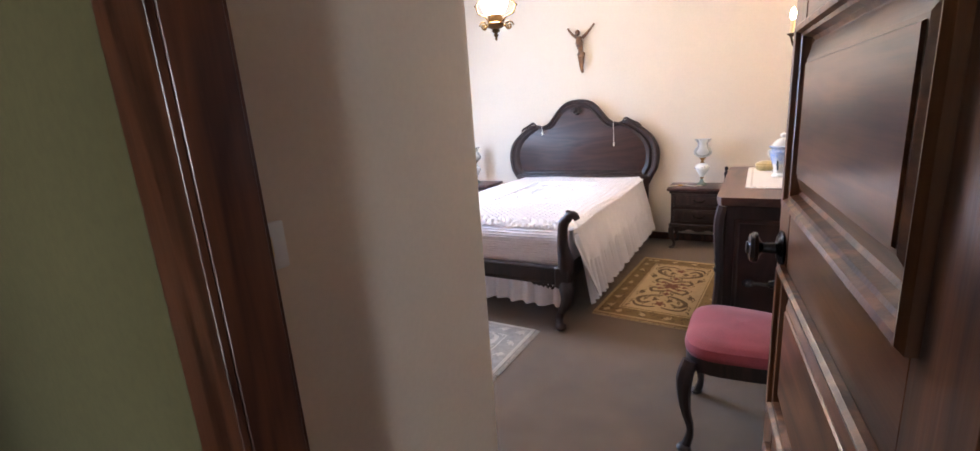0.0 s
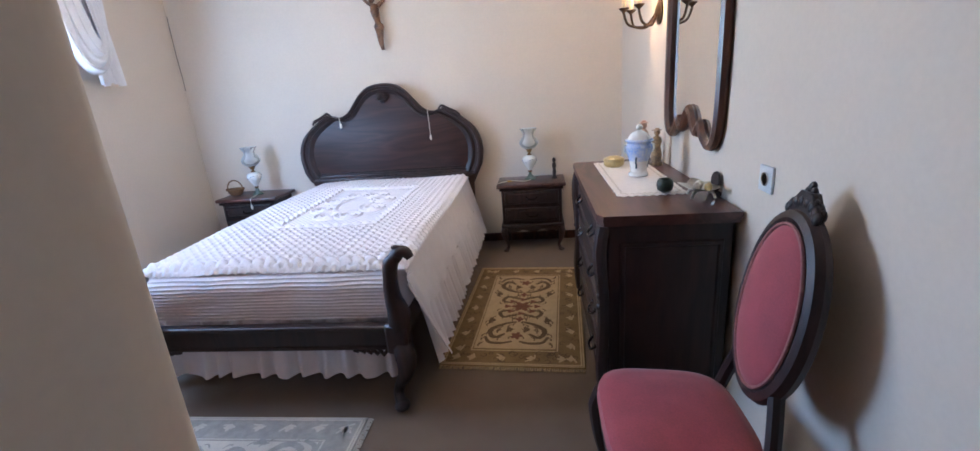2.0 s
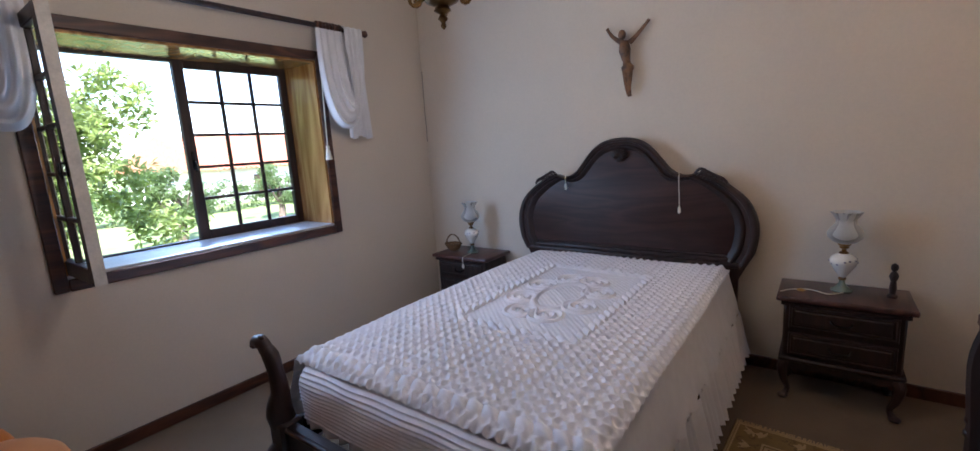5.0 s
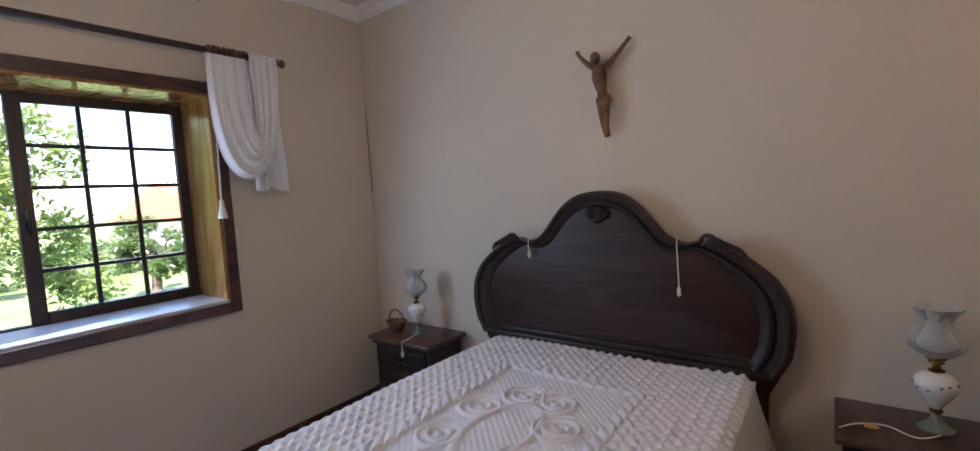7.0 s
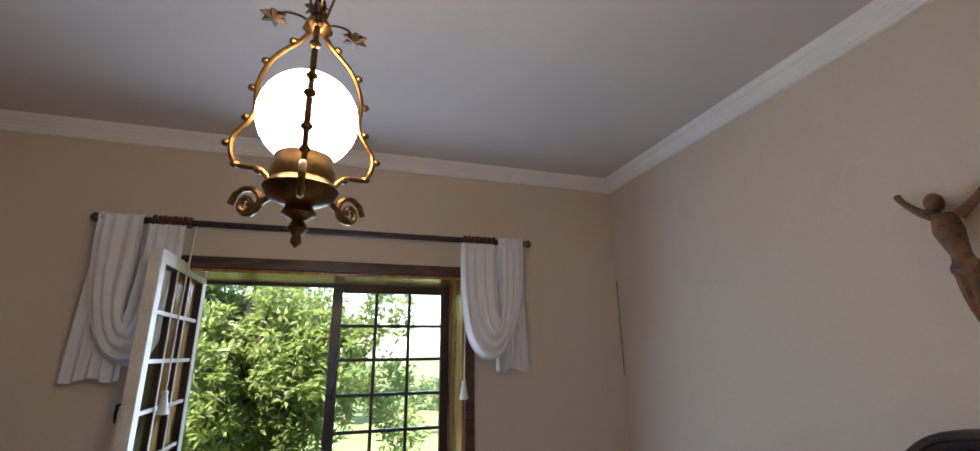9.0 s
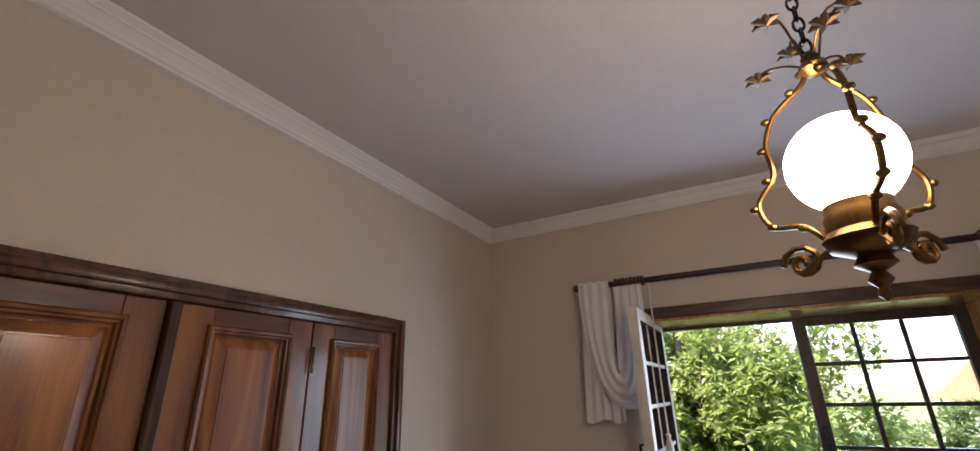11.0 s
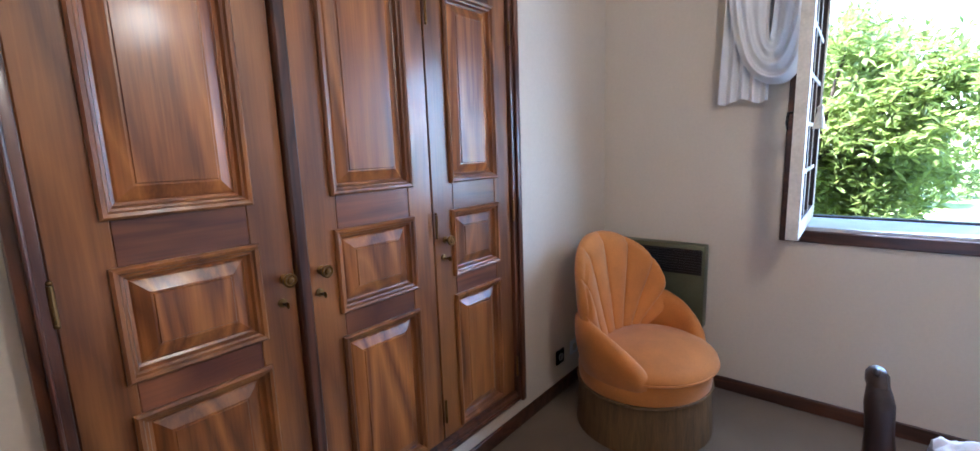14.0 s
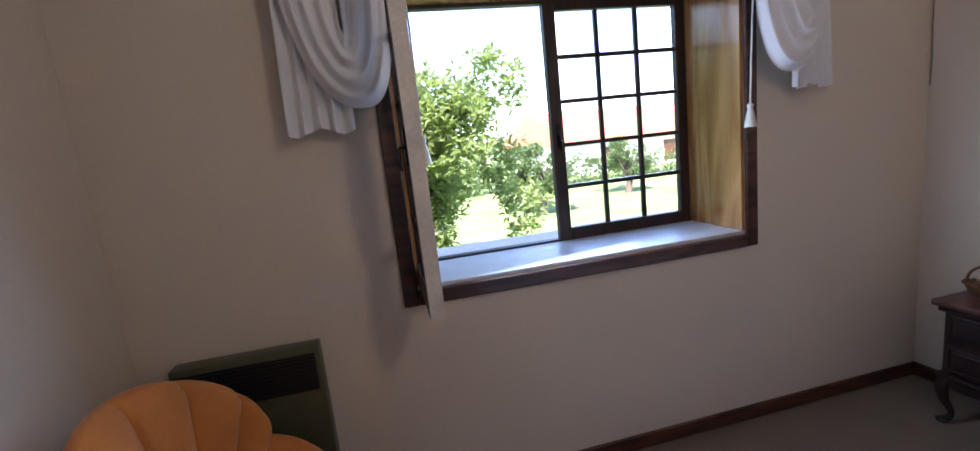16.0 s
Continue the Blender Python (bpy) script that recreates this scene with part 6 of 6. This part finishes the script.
# ---- garden ----
GZ = -0.7
setting("ground", B(-400, -3.86, -400, 400, GZ - 0.5, GZ), mat("sunlit_lawn", (0.17, 0.21, 0.06), 0.95, var=0.4, scale=0.8, fine=30, bump=0.8, second=(0.08, 0.12, 0.03)), "sunlit garden lawn", "lawn")
setting("terrace_ledge", B(-5.3, -3.88, 0.6, 7.5, 0.55, 0.72, 0.02), mat("speckled_roughcast", (0.46, 0.44, 0.42), 0.9, var=0.25, scale=30, fine=140, bump=0.9), "speckled grey roughcast ledge outside the window", "ledge")
setting("terrace_wall", B(-5.2, -4.0, 0.7, 7.4, GZ, 0.55), mat("outer_plaster", (0.55, 0.52, 0.47), 0.9, var=0.1, scale=4), "plastered terrace base below the ledge", "wall")
BARK = mat("tree_bark", (0.09, 0.065, 0.045), 0.9, var=0.4, scale=12, fine=60, bump=0.9, stretch=(1, 1, 0.3))


def leaf_material(name, base, rnd):
    m = mat(name, base, 0.32, var=0.3, scale=2.0, fine=30, bump=0.05)
    n, link = m.node_tree.nodes, m.node_tree.links.new
    b = n["Principled BSDF"]
    geo = n.new("ShaderNodeNewGeometry")
    mr = n.new("ShaderNodeMapRange")
    mr.inputs["To Min"].default_value, mr.inputs["To Max"].default_value = 1 - rnd, 1 + rnd
    hsv = n.new("ShaderNodeHueSaturation")
    link(geo.outputs["Random Per Island"], mr.inputs[0])
    link(mr.outputs[0], hsv.inputs["Value"])
    src = b.inputs["Base Color"].links[0].from_socket
    link(src, hsv.inputs["Color"])
    link(hsv.outputs[0], b.inputs["Base Color"])
    tr = n.new("ShaderNodeBsdfTranslucent")
    tr.inputs[0].default_value = (base[0] * 2.2, base[1] * 2.2, base[2] * 1.6, 1)
    mx = n.new("ShaderNodeMixShader")
    mx.inputs[0].default_value = 0.5
    link(b.outputs[0], mx.inputs[1])
    link(tr.outputs[0], mx.inputs[2])
    link(mx.outputs[0], n["Material Output"].inputs[0])
    return m


LEAF = leaf_material("glossy_leaf", (0.145, 0.185, 0.062), 0.8)
LEAF2 = leaf_material("far_leaf", (0.10, 0.14, 0.06), 0.5)


def crown(centres, count, size, seed):
    """Many small bent leaves in clumps round the given (x, y, z, radius)."""
    rr = random.Random(seed)
    verts, faces = [], []
    tot = sum(c[3] ** 2 for c in centres)
    for cx, cy, cz, r in centres:
        clumps = max(3, int(count * r * r / tot / 11))
        for _ in range(clumps):
            d = Vector((rr.gauss(0, 1), rr.gauss(0, 1), rr.gauss(0, 1))).normalized()
            p = Vector((cx, cy, cz)) + d * r * rr.uniform(0.55, 1.08)
            for k in range(11):
                a = Vector((rr.gauss(0, 1), rr.gauss(0, 1), rr.gauss(0, 0.6))).normalized()
                side = a.cross(Vector((rr.gauss(0, 0.4), rr.gauss(0, 0.4), 1))).normalized()
                up = side.cross(a)
                L, W = size * rr.uniform(0.7, 1.25), size * rr.uniform(0.16, 0.24)
                q = p + a * size * 0.25
                i = len(verts)
                verts += [q, q + a * L * 0.5 + side * W + up * 0.1 * L, q + a * L, q + a * L * 0.5 - side * W + up * 0.1 * L, q + a * L * 0.5]
                faces += [(i, i + 1, i + 4), (i + 1, i + 2, i + 4), (i + 2, i + 3, i + 4), (i + 3, i, i + 4)]
    me = bpy.data.meshes.new("crown")
    me.from_pydata([tuple(v) for v in verts], [], faces)
    return me


def tree(at, height, limbs, centres, count, size, seed, label, material=LEAF):
    t = thing("tree", at, label, "tree", group="garden trees")
    bm = bmesh.new()
    tube(bm, smooth_path([(0, 0, 0), (0.05, 0.03, height * 0.3), (-0.04, 0.06, height * 0.6), (0.02, 0.0, height * 0.9)], 4), lerp_list([0.14, 0.11, 0.08, 0.03], 13), 10)
    for (x, y, z), z0 in limbs:
        tube(bm, smooth_path([(0, 0, z0), (x * 0.4, y * 0.4, z0 + (z - z0) * 0.35), (x * 0.75, y * 0.75, z0 + (z - z0) * 0.8), (x, y, z)], 4), lerp_list([0.045, 0.032, 0.02, 0.007], 13), 7)
    part("trunk", bm, BARK, t, "grey-brown trunk with limbs")
    me = crown(centres, count, size, seed)
    me.materials.append(material)
    ob = new("crown", me)
    ob.parent = t
    tagged(ob, "glossy green leaves")
    return t


rr = random.Random(21)
cen = []
for i in range(120):
    d = Vector((rr.gauss(0, 1), rr.gauss(0, 1), rr.gauss(0, 1))).normalized() * rr.uniform(0.3, 1.06)
    cen.append((d.x * 1.4, d.y * 2.45 - 0.1, 2.30 + d.z * 1.55 - 0.2 * abs(d.y) - 0.12 * d.y, rr.uniform(0.20, 0.50)))
lim = [((c[0], c[1], c[2]), rr.uniform(0.7, 1.9)) for c in cen[:24]]
tree((-7.7, 1.80, GZ), 3.6, lim, cen, 80000, 0.115, 4, "broad-leaved evergreen garden tree in full sun")
for x, y, k, n, sd in ((-9.6, -5.6, 1.2, 9000, 5), (-14.5, 6.6, 0.58, 7000, 6), (-16.5, 10.6, 0.55, 6000, 7), (-14, -10, 1.4, 6000, 9), (-19, 3.4, 0.7, 5000, 10)):
    cs = [(c[0] * k * (1 + 0.1 * math.sin(sd * i)), c[1] * k, c[2] * k * 0.9, c[3] * k) for i, c in enumerate(cen[:22])]
    tree((x, y, GZ), 3.0 * k, [((c[0], c[1], c[2]), 1.0 * k) for c in cs[:8]], cs, n, 0.22 * k, sd, "leafy green garden tree", LEAF2)
hs = thing("neighbour_house", (-30, 16.5, GZ - 0.7), "pale neighbouring house with red tiled roof", "house", 12)
part("wall", B(-4, 4, -5, 5, 0, 2.6), mat("pale_render", (0.62, 0.60, 0.56), 0.9, var=0.08, scale=1), hs, smooth=False)
bm = bmesh.new()
v = [bm.verts.new(p) for p in ((-4.5, -5.5, 2.5), (4.5, -5.5, 2.5), (4.5, 5.5, 2.5), (-4.5, 5.5, 2.5), (0, -5.5, 4.4), (0, 5.5, 4.4))]
for q in ((0, 1, 4), (1, 2, 5, 4), (2, 3, 5), (3, 0, 4, 5), (3, 2, 1, 0)):
    bm.faces.new([v[i] for i in q])
roof = part("roof", bm, mat("terracotta_tile", (0.42, 0.15, 0.08), 0.8, var=0.25, scale=6, bump=0.4), hs, "terracotta tiled roof", smooth=False)
bm = bmesh.new()
for i in range(36):
    y = -5.4 + i * 0.308
    tube(bm, [(4.5, y, 2.53), (0, y, 4.43)], 0.07, 5)
tagged(part("tile_ridge", bm, roof.data.materials[0], roof), kind="stuff")
for y in (-2.5, 2.0):
    w = part("window", B(3.99, 4.04, y - 0.6, y + 0.6, 0.9, 2.1), TRIM, hs, "dark window", smooth=False)
HEDGE = crown([(x * 0.9, 0.25 * math.sin(x * 2), 0.6 + 0.2 * math.sin(x * 1.7), 0.75) for x in range(-14, 15)], 16000, 0.2, 12)
HEDGE.materials.append(LEAF2)
hg = tagged(new("hedge", HEDGE), "dense green hedge at the end of the lawn", "hedge", kind="stuff")
hg.matrix_world = pose(-22, 3, GZ, 0, 0, 90)
